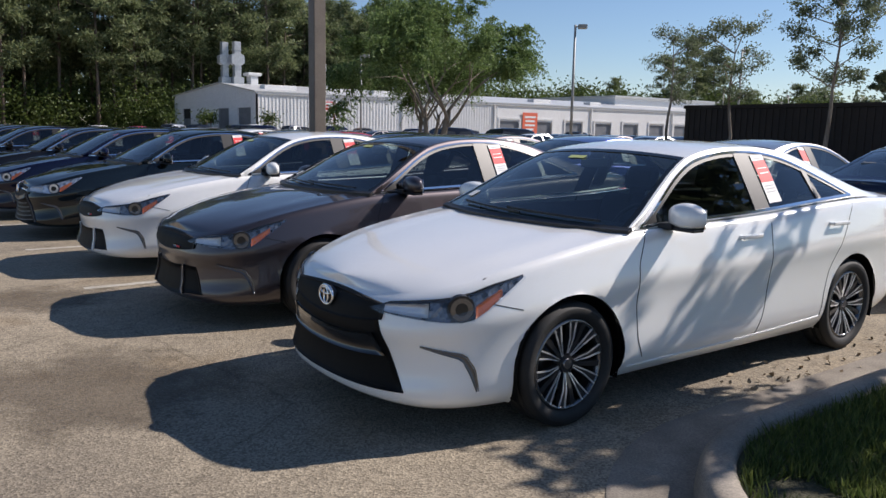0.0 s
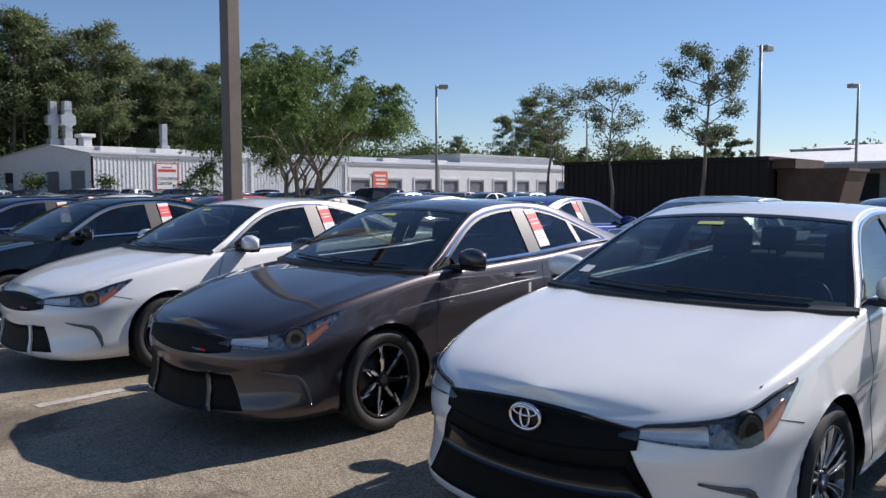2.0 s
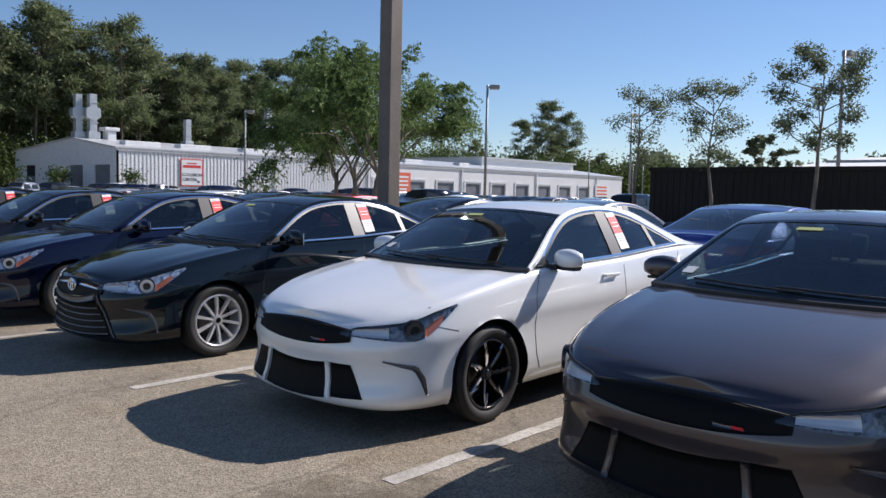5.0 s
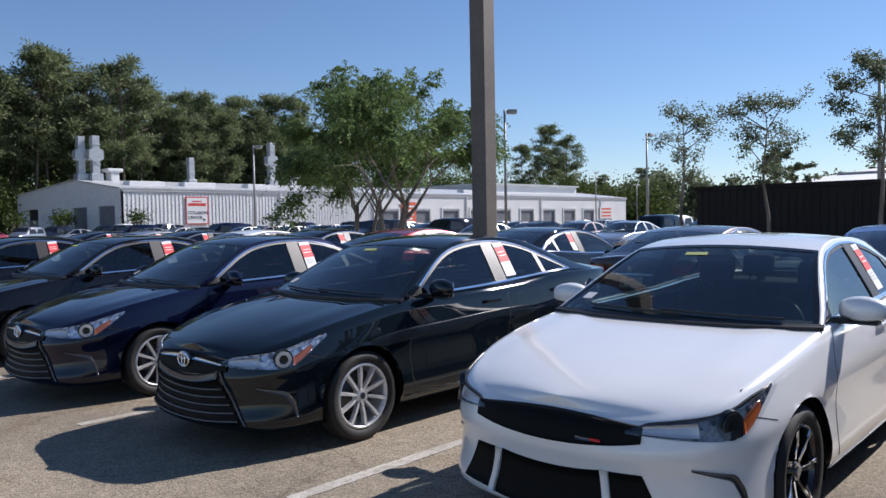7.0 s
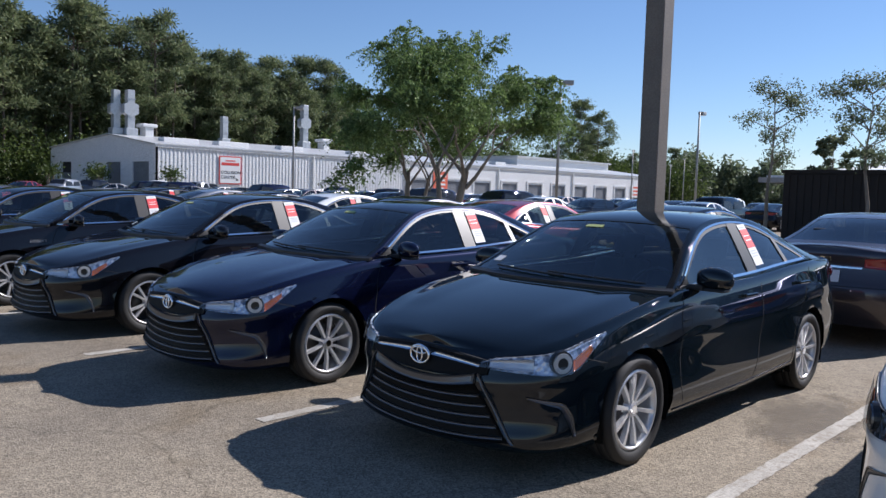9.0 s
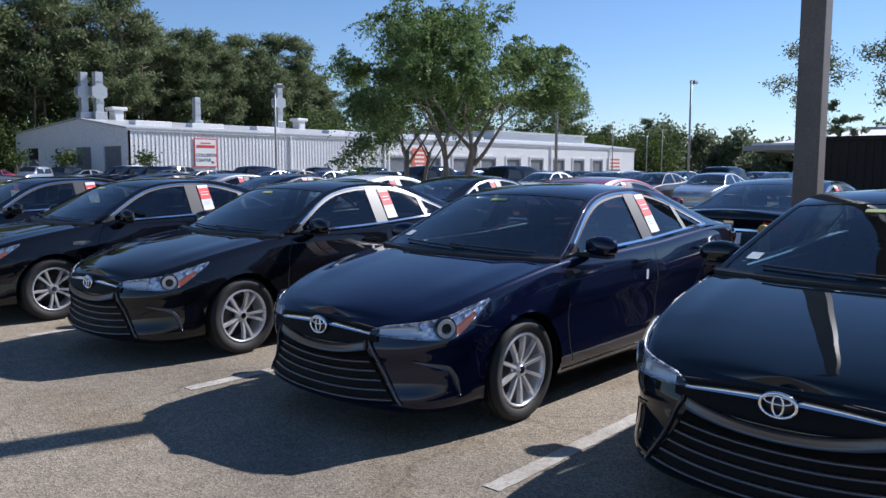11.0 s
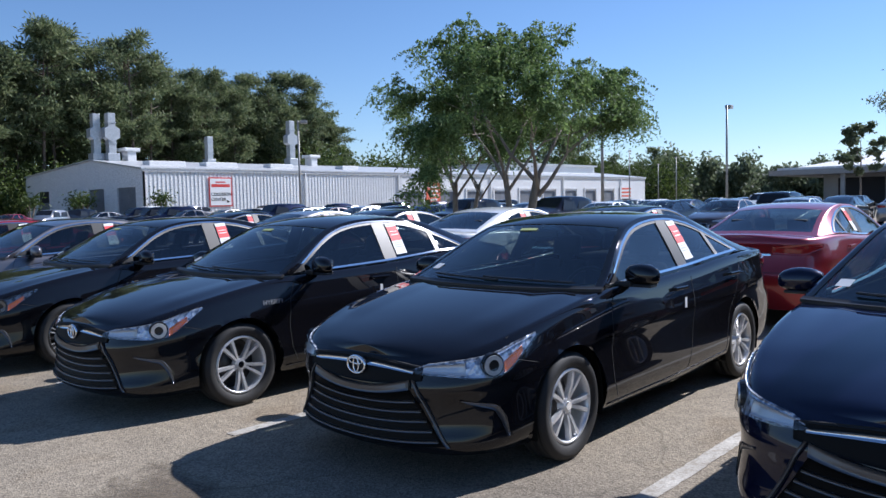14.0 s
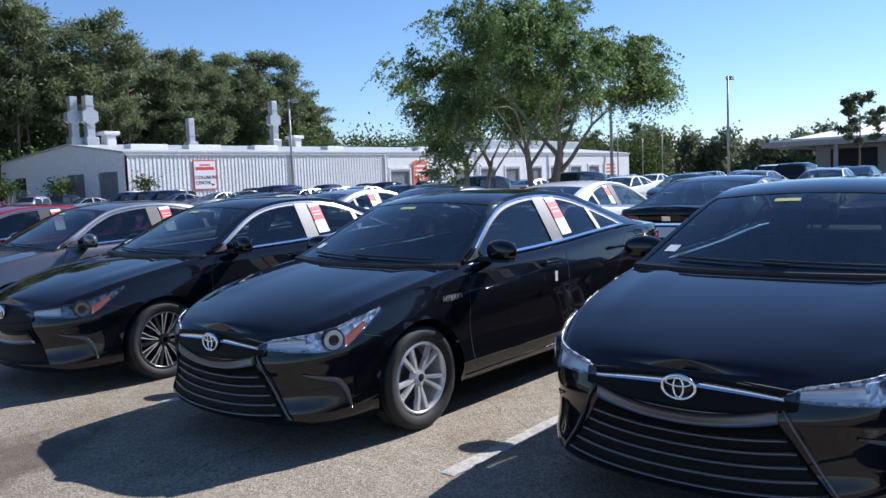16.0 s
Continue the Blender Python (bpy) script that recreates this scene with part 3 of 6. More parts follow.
_arch = smooth_curve([0.56, 0.68, 0.82, 1.00, 1.20, 1.45, 1.70, 1.95, 2.20, 2.45, 2.66, 2.83], [1.014, 1.086, 1.172, 1.272, 1.350, 1.396, 1.411, 1.402, 1.360, 1.282, 1.200, 1.120])


def arch_z(x):
    """Upper outline of the side windows."""
    return max(float(_arch(x)), float(sill_z(x)) + 0.001)


def cap(s, w, off=0.0):
    """Windscreen, roof and rear window: from the roof edge (w 0) to the middle (w 1)."""
    e, y, z = float(s), float(edge_y(s)), float(edge_z(s))
    g = 1 - (1 - w) ** 2.1
    h = 0.01
    tx, tz = 2 * h, float(edge_z(s + h) - edge_z(s - h))
    l = math.hypot(tx, tz)
    return (e + float(cap_dx(s)) * g - off * tz / l, y * (1 - w), z + float(cap_dz(s)) * g + off * tx / l)


def side(x, z, off=0.0):
    """The glasshouse flank at length x and height z."""
    z0, z1 = float(belt_z(x)), float(edge_z(x))
    l = min(1.0, max(0.0, (z - z0) / max(0.02, z1 - z0)))
    y0, y1 = 0.812 - 0.05 * float(sstep(2.6, 3.32, x)), float(edge_y(x))
    return (float(x), y0 + (y1 - y0) * l + 0.004 * 4 * l * (1 - l) * float(sstep(0.45, 1.0, x)) * (1 - float(sstep(2.5, 3.2, x))) + off, float(z))


SIDE_PANES = [("front_side_window", 0.69, 1.665), ("rear_side_window", 1.79, 2.37), ("quarter_window", 2.42, 2.80)]
WS0, WS1, RW0, RW1 = 0.445, 1.165, 2.44, 3.20
WS_W, RW_W = 0.032, 0.09


def greenhouse(material):
    """Pillars, roof rails and roof with the window openings left out."""
    verts, faces = [], []

    def sheet(cols):
        n0, m = len(verts), len(cols[0])
        for c in cols:
            verts.extend(c)
        faces.extend(tuple(n0 + q for q in f) for f in grid_faces(len(cols), m))
    cuts = [0.42, WS0, WS1, RW0, RW1, 3.32, DLO0, DLO1, 1.665, 1.79, 2.37, 2.42]
    ss = np.array(sorted(set(np.round(np.concatenate([np.linspace(0.42, 3.32, 88), cuts]), 4))))

    def span(a, b):
        return ss[(ss >= a - 1e-6) & (ss <= b + 1e-6)]
    ws = [0, 0.018, WS_W, RW_W, 0.16, 0.28, 0.42, 0.58, 0.78, 1.0]
    for a, b, w_in in ((0.42, WS0, 0), (WS0, WS1, WS_W), (WS1, RW0, 0), (RW0, RW1, RW_W), (RW1, 3.32, 0)):
        sheet([[cap(s, w) for w in ws if not w_in or w <= w_in] for s in span(a, b)])
    for a, b in ((0.42, DLO0), (DLO1, 3.32)):
        sheet([[side(x, float(belt_z(x)) + (float(edge_z(x)) - float(belt_z(x))) * k) for k in (0, 0.2, 0.4, 0.6, 0.8, 0.94, 1.0)] for x in span(a, b)])
    for a, b in ((1.665, 1.79), (2.37, 2.42)):
        sheet([[side(x, float(sill_z(x)) + (arch_z(x) - float(sill_z(x))) * k / 6) for k in range(7)] for x in span(a, b)])
    xs = span(DLO0, DLO1)
    sheet([[side(x, float(belt_z(x)) + (float(sill_z(x)) - float(belt_z(x))) * k / 2) for k in range(3)] for x in xs])
    sheet([[side(x, arch_z(x) + (float(edge_z(x)) - arch_z(x)) * k) for k in (0, 0.4, 0.7, 1.0)] for x in xs])
    v, f = both_sides(verts, faces)
    me = mesh_of("cabin_frame", v, f, material)
    bm = bmesh.new()
    bm.from_mesh(me)
    bmesh.ops.remove_doubles(bm, verts=bm.verts, dist=0.0006)
    bm.to_mesh(me)
    bm.free()
    return me


def slab(name, at, n, m, material, off, thick, mirror=False, full=False):
    """A thin plate: at(u, w, off) gives its outer and inner faces."""
    verts = [at(i / (n - 1), j / (m - 1), o) for o in (off, off - thick) for i in range(n) for j in range(m)]
    k = n * m
    faces = grid_faces(n, m) + [tuple(k + q for q in reversed(f)) for f in grid_faces(n, m)]
    rim = [j for j in range(m)] + [i * m + m - 1 for i in range(1, n)] + [(n - 1) * m + j for j in range(m - 2, -1, -1)] + [i * m for i in range(n - 2, 0, -1)]
    faces += [(rim[i], k + rim[i], k + rim[(i + 1) % len(rim)], rim[(i + 1) % len(rim)]) for i in range(len(rim))]
    if full:
        verts, faces = both_sides(verts, faces)
    elif mirror:
        verts, faces = [(x, -y, z) for x, y, z in verts], [tuple(reversed(f)) for f in faces]
    return mesh_of(name, verts, faces, material, False)


def cap_slab(name, s0, s1, w0, w1, off, material, n=6, m=4, thick=0.002, full=False, mirror=False):
    return slab(name, lambda u, w, o: cap(s0 + (s1 - s0) * u, w0 + (w1 - w0) * w, o), n, m, material, off, thick, mirror, full)


def side_slab(name, x0, x1, lo, hi, off, material, n=14, m=2, mirror=False, thick=0.01):
    def at(u, w, o):
        x = x0 + (x1 - x0) * u
        a, b = lo(x), hi(x)
        return side(x, a + (b - a) * w, o)
    return slab(name, at, n, m, material, off, thick, mirror)


def cap_pane(name, s0, s1, w0, material, n=22, m=10):
    """A curved screen right across the car."""
    v = [cap(s0 + (s1 - s0) * i / (n - 1), w0 + (1 - w0) * (j / (m - 1)), -0.003) for i in range(n) for j in range(m)]
    return mesh_of(name, *both_sides(v, grid_faces(n, m)), material)


def side_pane(name, x0, x1, material, mirror, n=16, m=8):
    v = []
    for i in range(n):
        x = x0 + (x1 - x0) * i / (n - 1)
        v += [side(x, float(sill_z(x)) + (arch_z(x) - float(sill_z(x))) * j / (m - 1), -0.006) for j in range(m)]
    f = grid_faces(n, m)
    if mirror:
        v, f = [(x, -y, z) for x, y, z in v], [tuple(reversed(q)) for q in f]
    return mesh_of(name, v, f, material)


def arch_band(w0, w1):
    """Edges that follow the upper window outline at a set distance across it."""
    def k(x):
        d = (arch_z(x + 0.01) - arch_z(x - 0.01)) / 0.02
        return math.hypot(1, d)
    return (lambda x: arch_z(x) + w0 * k(x)), (lambda x: arch_z(x) + w1 * k(x))


def hood_point(x, y, off=0.0):
    """A point on the bonnet and wings."""
    xt, yt, zt = skin(p_at_x(x - 0.03), float(top_z(p_at_x(x - 0.03))))
    k = max(0.0, 1 - y / yt)
    return (x, y, zt + (float(hood_z(x)) - zt) * (1 - (1 - k) ** 2.0) + off)


# ---- wheels ----


def spoke(bm, angle, r0, r1, w0, w1, y0, y1, depth, skew=0.0):
    """A tapered spoke, face towards -y."""
    ca, sa_ = math.cos(angle), math.sin(angle)
    ce, sf = math.cos(angle + skew), math.sin(angle + skew)

    def at(r, w, c, s):
        return (r * c - w * s, r * s + w * c)
    vs = []
    for r, w, y, c, s in ((r0, w0, y0, ca, sa_), ((r0 + r1) / 2, (w0 + w1) / 2, (y0 + y1) / 2 - 0.006, (ca + ce) / 2, (sa_ + sf) / 2), (r1, w1, y1, ce, sf)):
        for ww, dy in ((-w, depth), (-w * 0.75, 0), (w * 0.75, 0), (w, depth)):
            a, b = at(r, ww, c, s)
            vs.append(bm.verts.new((a, y + dy, b)))
    for i in range(2):
        for j in range(3):
            bm.faces.new((vs[i * 4 + j], vs[(i + 1) * 4 + j], vs[(i + 1) * 4 + j + 1], vs[i * 4 + j + 1]))


def wheel_meshes(style):
    """Meshes of a wheel about its hub, outer face towards -y."""
    R = 0.33
    rim = 0.236 if style in ("seven", "twin", "ten") else 0.226
    tyre = mesh_of("tyre", *lathe([(rim, -0.075), (rim + 0.02, -0.098), (rim + 0.06, -0.106), (R - 0.03, -0.104), (R - 0.008, -0.09), (R, -0.072), (R, -0.062), (R - 0.006, -0.058), (R - 0.006, -0.053), (R, -0.049), (R, -0.012), (R - 0.006, -0.009), (R - 0.006, 0.009), (R, 0.012), (R, 0.072), (R - 0.02, 0.1), (rim, 0.09)], 48), RUBBER)
    face = {"twin": SMOKE_ALLOY, "seven": DARK_ALLOY}.get(style, ALLOY)
    barrel = mesh_of("rim", *lathe([(rim + 0.006, -0.082), (rim - 0.004, -0.094), (rim - 0.014, -0.086), (rim - 0.02, -0.05), (rim - 0.022, 0.08)], 48), {"seven": DARK_ALLOY, "twin": GREY_ALLOY}.get(style, ALLOY))
    disc = mesh_of("brake_disc", *lathe([(0.0, 0.03), (0.155, 0.03), (0.155, 0.045), (0.06, 0.05), (0.2, 0.07)], 32), mat_once("brake_steel"))
    bm = bmesh.new()
    if style == "ten":
        for k in range(10):
            spoke(bm, k * math.pi / 5, 0.03, rim - 0.006, 0.011, 0.016, -0.062, -0.088, 0.03)
    elif style == "five":
        for k in range(5):
            for d in (-0.17, 0.17):
                spoke(bm, k * 2 * math.pi / 5 + d * 0.9, 0.03, rim - 0.006, 0.011, 0.017, -0.06, -0.088, 0.03, d * 0.35)
    elif style == "twin":
        for k in range(5):
            for d in (-0.26, 0.0, 0.26):
                spoke(bm, k * 2 * math.pi / 5 + d, 0.035, rim - 0.006, 0.012, 0.019, -0.055, -0.086, 0.03, d * 0.45)
    else:
        for k in range(7):
            spoke(bm, k * 2 * math.pi / 7, 0.03, rim - 0.006, 0.020, 0.014, -0.055, -0.088, 0.035, 0.22)
    cyl(bm, (0, -0.03, 0), (0, -0.07, 0), 0.062, 0.045, 24)
    for k in range(5):
        a = k * 2 * math.pi / 5 + 0.3
        cyl(bm, (0.05 * math.cos(a), -0.05, 0.05 * math.sin(a)), (0.05 * math.cos(a), -0.072, 0.05 * math.sin(a)), 0.008, 0.007, 6)
    sp = bpy.data.meshes.new("spokes")
    bm.to_mesh(sp)
    bm.free()
    sp.materials.append(face)
    out = [("tyre", tyre), ("rim", barrel), ("spokes", sp), ("brake_disc", disc)]
    if style == "twin":
        bm = bmesh.new()
        for k in range(5):
            for d in (-0.34, -0.20, 0.20, 0.34):
                spoke(bm, k * 2 * math.pi / 5 + d, 0.05, rim - 0.004, 0.003, 0.0045, -0.062, -0.092, 0.006, d * 0.42)
        ed = bpy.data.meshes.new("machined_edges")
        bm.to_mesh(ed)
        bm.free()
        ed.materials.append(ALLOY)
        out.append(("machined_edges", ed))
    if style == "seven":
        bm = bmesh.new()
        for k in range(7):
            a = k * 2 * math.pi / 7
            spoke(bm, a + 0.04, 0.045, rim - 0.004, 0.013, 0.008, -0.0585, -0.0925, 0.004, 0.22)
            spoke(bm, a + 0.34, 0.13, rim - 0.004, 0.005, 0.005, -0.083, -0.0915, 0.006, -0.16)
        ed = bpy.data.meshes.new("machined_edges")
        bm.to_mesh(ed)
        bm.free()
        ed.materials.append(CHROME)
        out.append(("machined_edges", ed))
    bm = bmesh.new()
    cyl(bm, (0, -0.066, 0), (0, -0.078, 0), 0.029, 0.026, 20)
    cap = bpy.data.meshes.new("hub_cap")
    bm.to_mesh(cap)
    bm.free()
    cap.materials.append(CHROME if style != "seven" else GREY_ALLOY)
    out.append(("hub_cap", cap))
    return out


_once = {}


def mat_once(name):
    if name not in _once:
        _once[name] = mat(name, (0.10, 0.095, 0.09), 0.4, 0.8)
    return _once[name]


# ---- the sedan's meshes, made once ----
M = {}
M["body"] = lower_body(PAINTS["black"])
M["frame"] = greenhouse(PAINTS["black"])
M["windshield"] = cap_pane("windshield", WS0, WS1, WS_W, GLASS)
M["rear_window"] = cap_pane("rear_window", RW0, RW1, RW_W, PRIVACY)
M["cowl"] = cap_slab("cowl", 0.412, 0.448, 0.0, 1.0, 0.004, BLACK_PLASTIC, 3, 14, 0.02, full=True)
M["screen_top"] = cap_slab("screen_top_band", WS1 - 0.035, WS1 + 0.006, WS_W, 1.0, 0.001, FRIT, 3, 16, 0.006, full=True)
for sd in (0, 1):
    mi = sd == 0
    M["screen_edge", sd] = cap_slab("screen_edge", 0.45, WS1, WS_W - 0.008, WS_W + 0.03, 0.001, FRIT, 24, 3, 0.006, mirror=mi)
    for nm, a, b in SIDE_PANES:
        M[nm, sd] = side_pane(nm, a, b, PRIVACY, mi)
    M["belt", sd] = side_slab("belt_trim", DLO0 - 0.02, DLO1 + 0.02, lambda x: float(sill_z(x)) - 0.008, lambda x: float(sill_z(x)) + 0.008, 0.007, CHROME, 34, 2, mi, 0.014)
    M["arch_trim", sd] = side_slab("upper_window_trim", DLO0 - 0.01, DLO1 + 0.005, *arch_band(-0.006, 0.008), 0.006, CHROME, 60, 2, mi, 0.014)
    M["seal", sd] = side_slab("window_seal", DLO0 + 0.03, DLO1 - 0.03, *arch_band(-0.028, -0.006), 0.001, BLACK_PLASTIC, 60, 2, mi, 0.008)
    M["sail", sd] = side_slab("mirror_sail", DLO0 + 0.005, 0.70, lambda x: float(sill_z(x)), lambda x: arch_z(x), 0.001, BLACK_PLASTIC, 6, 4, mi, 0.01)
    M["b_pillar", sd] = side_slab("pillar_cover", 1.65, 1.805, lambda x: float(sill_z(x)) + 0.008, lambda x: arch_z(x) - 0.004, 0.004, BLACK_PLASTIC, 3, 10, mi, 0.012)
    M["q_pillar", sd] = side_slab("quarter_bar", 2.365, 2.425, lambda x: float(sill_z(x)) + 0.008, lambda x: arch_z(x) - 0.004, 0.003, BLACK_PLASTIC, 3, 10, mi, 0.01)

    def hood_seam(u, w, o, mi=mi):
        x = -0.50 + 0.93 * u
        y = float(np.interp(u, [0, 0.25, 0.55, 0.8, 1.0], [0.755, 0.772, 0.755, 0.715, 0.655])) + 0.007 * w
        return hood_point(x, y, o)
    M["hood_seam", sd] = slab("bonnet_side_gap", hood_seam, 24, 2, GAP, 0.0022, 0.006, mi)
    ph0, ph1 = p_at_y(0.405), p_at_x(-0.315)
    pm = ph0 + (ph1 - ph0) * 0.55
    lamp_lo = lerp_path([(ph0, 0.642), (ph0 + 0.10, 0.632), (pm - 0.03, 0.614), (pm + 0.09, 0.622), (pm + 0.2, 0.690), (ph1, 0.812)])
    lamp_hi = lerp_path([(ph0, 0.652), (ph0 + 0.10, 0.690), (pm - 0.03, 0.728), (pm + 0.09, 0.752), (pm + 0.2, 0.786), (ph1, 0.826)])
    M["lamp_bowl", sd] = patch("lamp_bowl", lamp_lo, lamp_hi, 22, 6, 0.003, LAMP_BOWL, 0.02, mi)
    M["lamp_cover", sd] = skin_sheet("lamp_cover", lamp_lo, lamp_hi, 22, 6, 0.024, LAMP_GLASS, mi)

    def between(u0, u1, w0, w1):
        def edge(w):
            def f(u):
                uu = u0 + (u1 - u0) * u
                (a0, b0), (a1, b1) = lamp_lo(uu), lamp_hi(uu)
                return (a0 + (a1 - a0) * w, b0 + (b1 - b0) * w)
            return f
        return edge(w0), edge(w1)
    M["amber", sd] = patch("amber_reflector", lerp_path([(pm + 0.105, 0.634), (pm + 0.17, 0.672), (pm + 0.25, 0.736)]), lerp_path([(pm + 0.11, 0.690), (pm + 0.17, 0.724), (pm + 0.25, 0.764)]), 10, 4, 0.012, AMBER, 0.012, mi)
    M["brow", sd] = patch("lamp_brow", *between(0.05, 0.97, 0.86, 1.0), 18, 2, 0.012, LAMP_DARK, 0.01, mi)
    M["inner_lamp", sd] = patch("inner_reflector", *between(0.06, 0.34, 0.15, 0.8), 8, 4, 0.008, ALLOY, 0.008, mi)
    cx_, cy_, cz_ = skin(pm + 0.035, 0.680, 0.006)
    nrm = (Vector(skin(pm + 0.035, 0.680, 0.05)) - Vector((cx_, cy_, cz_))).normalized()
    if mi:
        cy_, nrm.y = -cy_, -nrm.y
    c0 = Vector((cx_, cy_, cz_))
    for nm, r0_, r1_, h0, h1, mm in (("projector_housing", 0.070, 0.066, -0.012, 0.013, LAMP_DARK), ("projector_ring", 0.060, 0.055, -0.01, 0.020, ALLOY), ("projector_lens", 0.040, 0.031, -0.005, 0.0215, LAMP_DARK)):
        bm = bmesh.new()
        cyl(bm, c0 + nrm * h0, c0 + nrm * h1, r0_, r1_, 24)
        me = bpy.data.meshes.new(nm)
        bm.to_mesh(me)
        bm.free()
        me.materials.append(mm)
        M[nm, sd] = me
    pv = p_at_x(-0.60)
    M["vent", sd] = patch("corner_vent", lerp_path([(p_at_y(0.67), 0.487), (pv - 0.045, 0.432), (pv - 0.005, 0.365), (pv + 0.03, 0.275)]), lerp_path([(p_at_y(0.67) + 0.005, 0.493), (pv - 0.03, 0.455), (pv + 0.02, 0.385), (pv + 0.04, 0.28)]), 14, 3, 0.004, SLAT_GREY, 0.01, mi)
    M["vent_edge", sd] = patch("vent_edge", lerp_path([(p_at_y(0.67), 0.491), (pv - 0.03, 0.452), (pv + 0.018, 0.384), (pv + 0.037, 0.279)]), lerp_path([(p_at_y(0.67) + 0.003, 0.496), (pv - 0.024, 0.460), (pv + 0.027, 0.388), (pv + 0.043, 0.28)]), 14, 2, 0.008, GREY_ALLOY, 0.012, mi)
    pr = p_rear_y(0.60)
    pq = p_at_x(3.40)
    M["tail", sd] = patch("tail_lamp", lerp_path([(pq, 0.96), (p_rear_y(0.74), 0.87), (p_rear_y(0.40), 0.89)]), lerp_path([(pq, 0.995), (p_rear_y(0.74), 1.01), (p_rear_y(0.40), 0.985)]), 18, 5, 0.014, TAIL_RED, 0.02, mi, 0.01)
    M["sill", sd] = patch("sill_strip", lerp_path([(p_at_x(0.42), 0.252), (p_at_x(1.4), 0.262), (p_at_x(2.36), 0.30)]), lerp_path([(p_at_x(0.42), 0.258), (p_at_x(1.4), 0.268), (p_at_x(2.36), 0.306)]), 30, 2, 0.006, GREY_ALLOY, 0.010, mi)

    def seam(name, pts, w=0.006):
        lo = lerp_path([(p_at_x(x), z) for x, z in pts])
        hi = lerp_path([(p_at_x(x + w), z) for x, z in pts])
        return patch(name, lo, hi, 20, 2, 0.0012, GAP, 0.004, mi)
    M["seam", sd, 0] = seam("door_gap", [(0.55, 0.985), (0.47, 0.82), (0.45, 0.6), (0.47, 0.4), (0.52, 0.30)])
    M["seam", sd, 1] = seam("door_gap", [(1.74, 1.02), (1.71, 0.7), (1.66, 0.45), (1.60, 0.28)])
    M["seam", sd, 2] = seam("door_gap", [(2.76, 1.07), (2.62, 0.88), (2.42, 0.62), (2.36, 0.45), (2.35, 0.30)])
    M["seam", sd, 3] = patch("bumper_gap", lerp_path([(p_at_x(-0.50), 0.695), (p_at_x(-0.33), 0.655)]), lerp_path([(p_at_x(-0.50), 0.700), (p_at_x(-0.33), 0.660)]), 8, 2, 0.001, GAP, 0.004, mi)
    for hk, hx in ((0, 1.50), (1, 2.52)):
        bm = bmesh.new()
        y_ = skin(p_at_x(hx), 0.905)[1]
        s_ = -1 if mi else 1
        box(bm, hx - 0.11, hx + 0.10, s_ * (y_ + 0.024) - 0.009, s_ * (y_ + 0.024) + 0.009, 0.893 + 0.03 * hk, 0.919 + 0.03 * hk, 0.007)
        for ex in (hx - 0.10, hx + 0.085):
            box(bm, ex - 0.012, ex + 0.012, min(s_ * (y_ - 0.012), s_ * (y_ + 0.02)), max(s_ * (y_ - 0.012), s_ * (y_ + 0.02)), 0.896 + 0.03 * hk, 0.916 + 0.03 * hk, 0.004)
        me = bpy.data.meshes.new("door_handle")
        bm.to_mesh(me)
        bm.free()
        me.materials.append(PAINTS["black"])
        M["handle", sd, hk] = me
    # mirror: a rounded pod on a foot, its glass behind
    s_ = -1 if mi else 1
    bm = bmesh.new()
    bmesh.ops.create_uvsphere(bm, u_segments=20, v_segments=12, radius=1.0)
    for v in bm.verts:
        x, y, z = v.co
        v.co = Vector((0.075 * max(x, -1) if x < 0 else 0.045 * x, 0.132 * math.copysign(abs(y) ** 0.7, y), (0.082 * abs(z) ** 0.62 if z > 0 else -0.062 * abs(z) ** 0.5) * (1 - 0.16 * max(0, -y)) * (1.0 if y < 0 else 1.0 - 0.22 * y)))
    bmesh.ops.transform(bm, verts=bm.verts, matrix=Matrix.Translation((0.775, s_ * 0.955, 1.062)) @ Matrix.Rotation(s_ * 0.18, 4, "Z") @ Matrix.Diagonal((1, s_, 1, 1)))
    if s_ < 0:
        bmesh.ops.reverse_faces(bm, faces=bm.faces)
    me = bpy.data.meshes.new("mirror_shell")
    bm.to_mesh(me)
    bm.free()
    me.materials.append(PAINTS["black"])
    me.polygons.foreach_set("use_smooth", [True] * len(me.polygons))
    M["mirror", sd] = me
    bm = boxes((0.70, 0.80, min(s_ * 0.79, s_ * 0.90), max(s_ * 0.79, s_ * 0.90), 0.990, 1.024), (0.715, 0.81, min(s_ * 0.855, s_ * 1.04), max(s_ * 0.855, s_ * 1.04), 0.988, 1.008), bevel=0.008)
    me = bpy.data.meshes.new("mirror_foot")
    bm.to_mesh(me)
    bm.free()
    me.materials.append(BLACK_PLASTIC)
    M["mirror_foot", sd] = me
    bm = boxes((0.797, 0.807, min(s_ * 0.87, s_ * 1.05), max(s_ * 0.87, s_ * 1.05), 1.005, 1.115), bevel=0.003)
    me = bpy.data.meshes.new("mirror_glass")
    bm.to_mesh(me)
    bm.free()
    me.materials.append(CHROME)
    M["mirror_glass", sd] = me
    # price sheet inside the rear side window
    def sheet_band(l0, l1):
        return (lambda x: float(sill_z(x)) + 0.02 + 0.32 * l0), (lambda x: float(sill_z(x)) + 0.02 + 0.32 * l1)
    for nm, l0, l1, mm, o in (("price_sheet", 0.04, 0.97, PAPER, 0.004), ("red_band", 0.44, 0.86, RED_PAPER, 0.006)):
        M[nm, sd] = side_slab(nm, 1.825, 1.965, *sheet_band(l0, l1), o, mm, 4, 6, mi, 0.002)
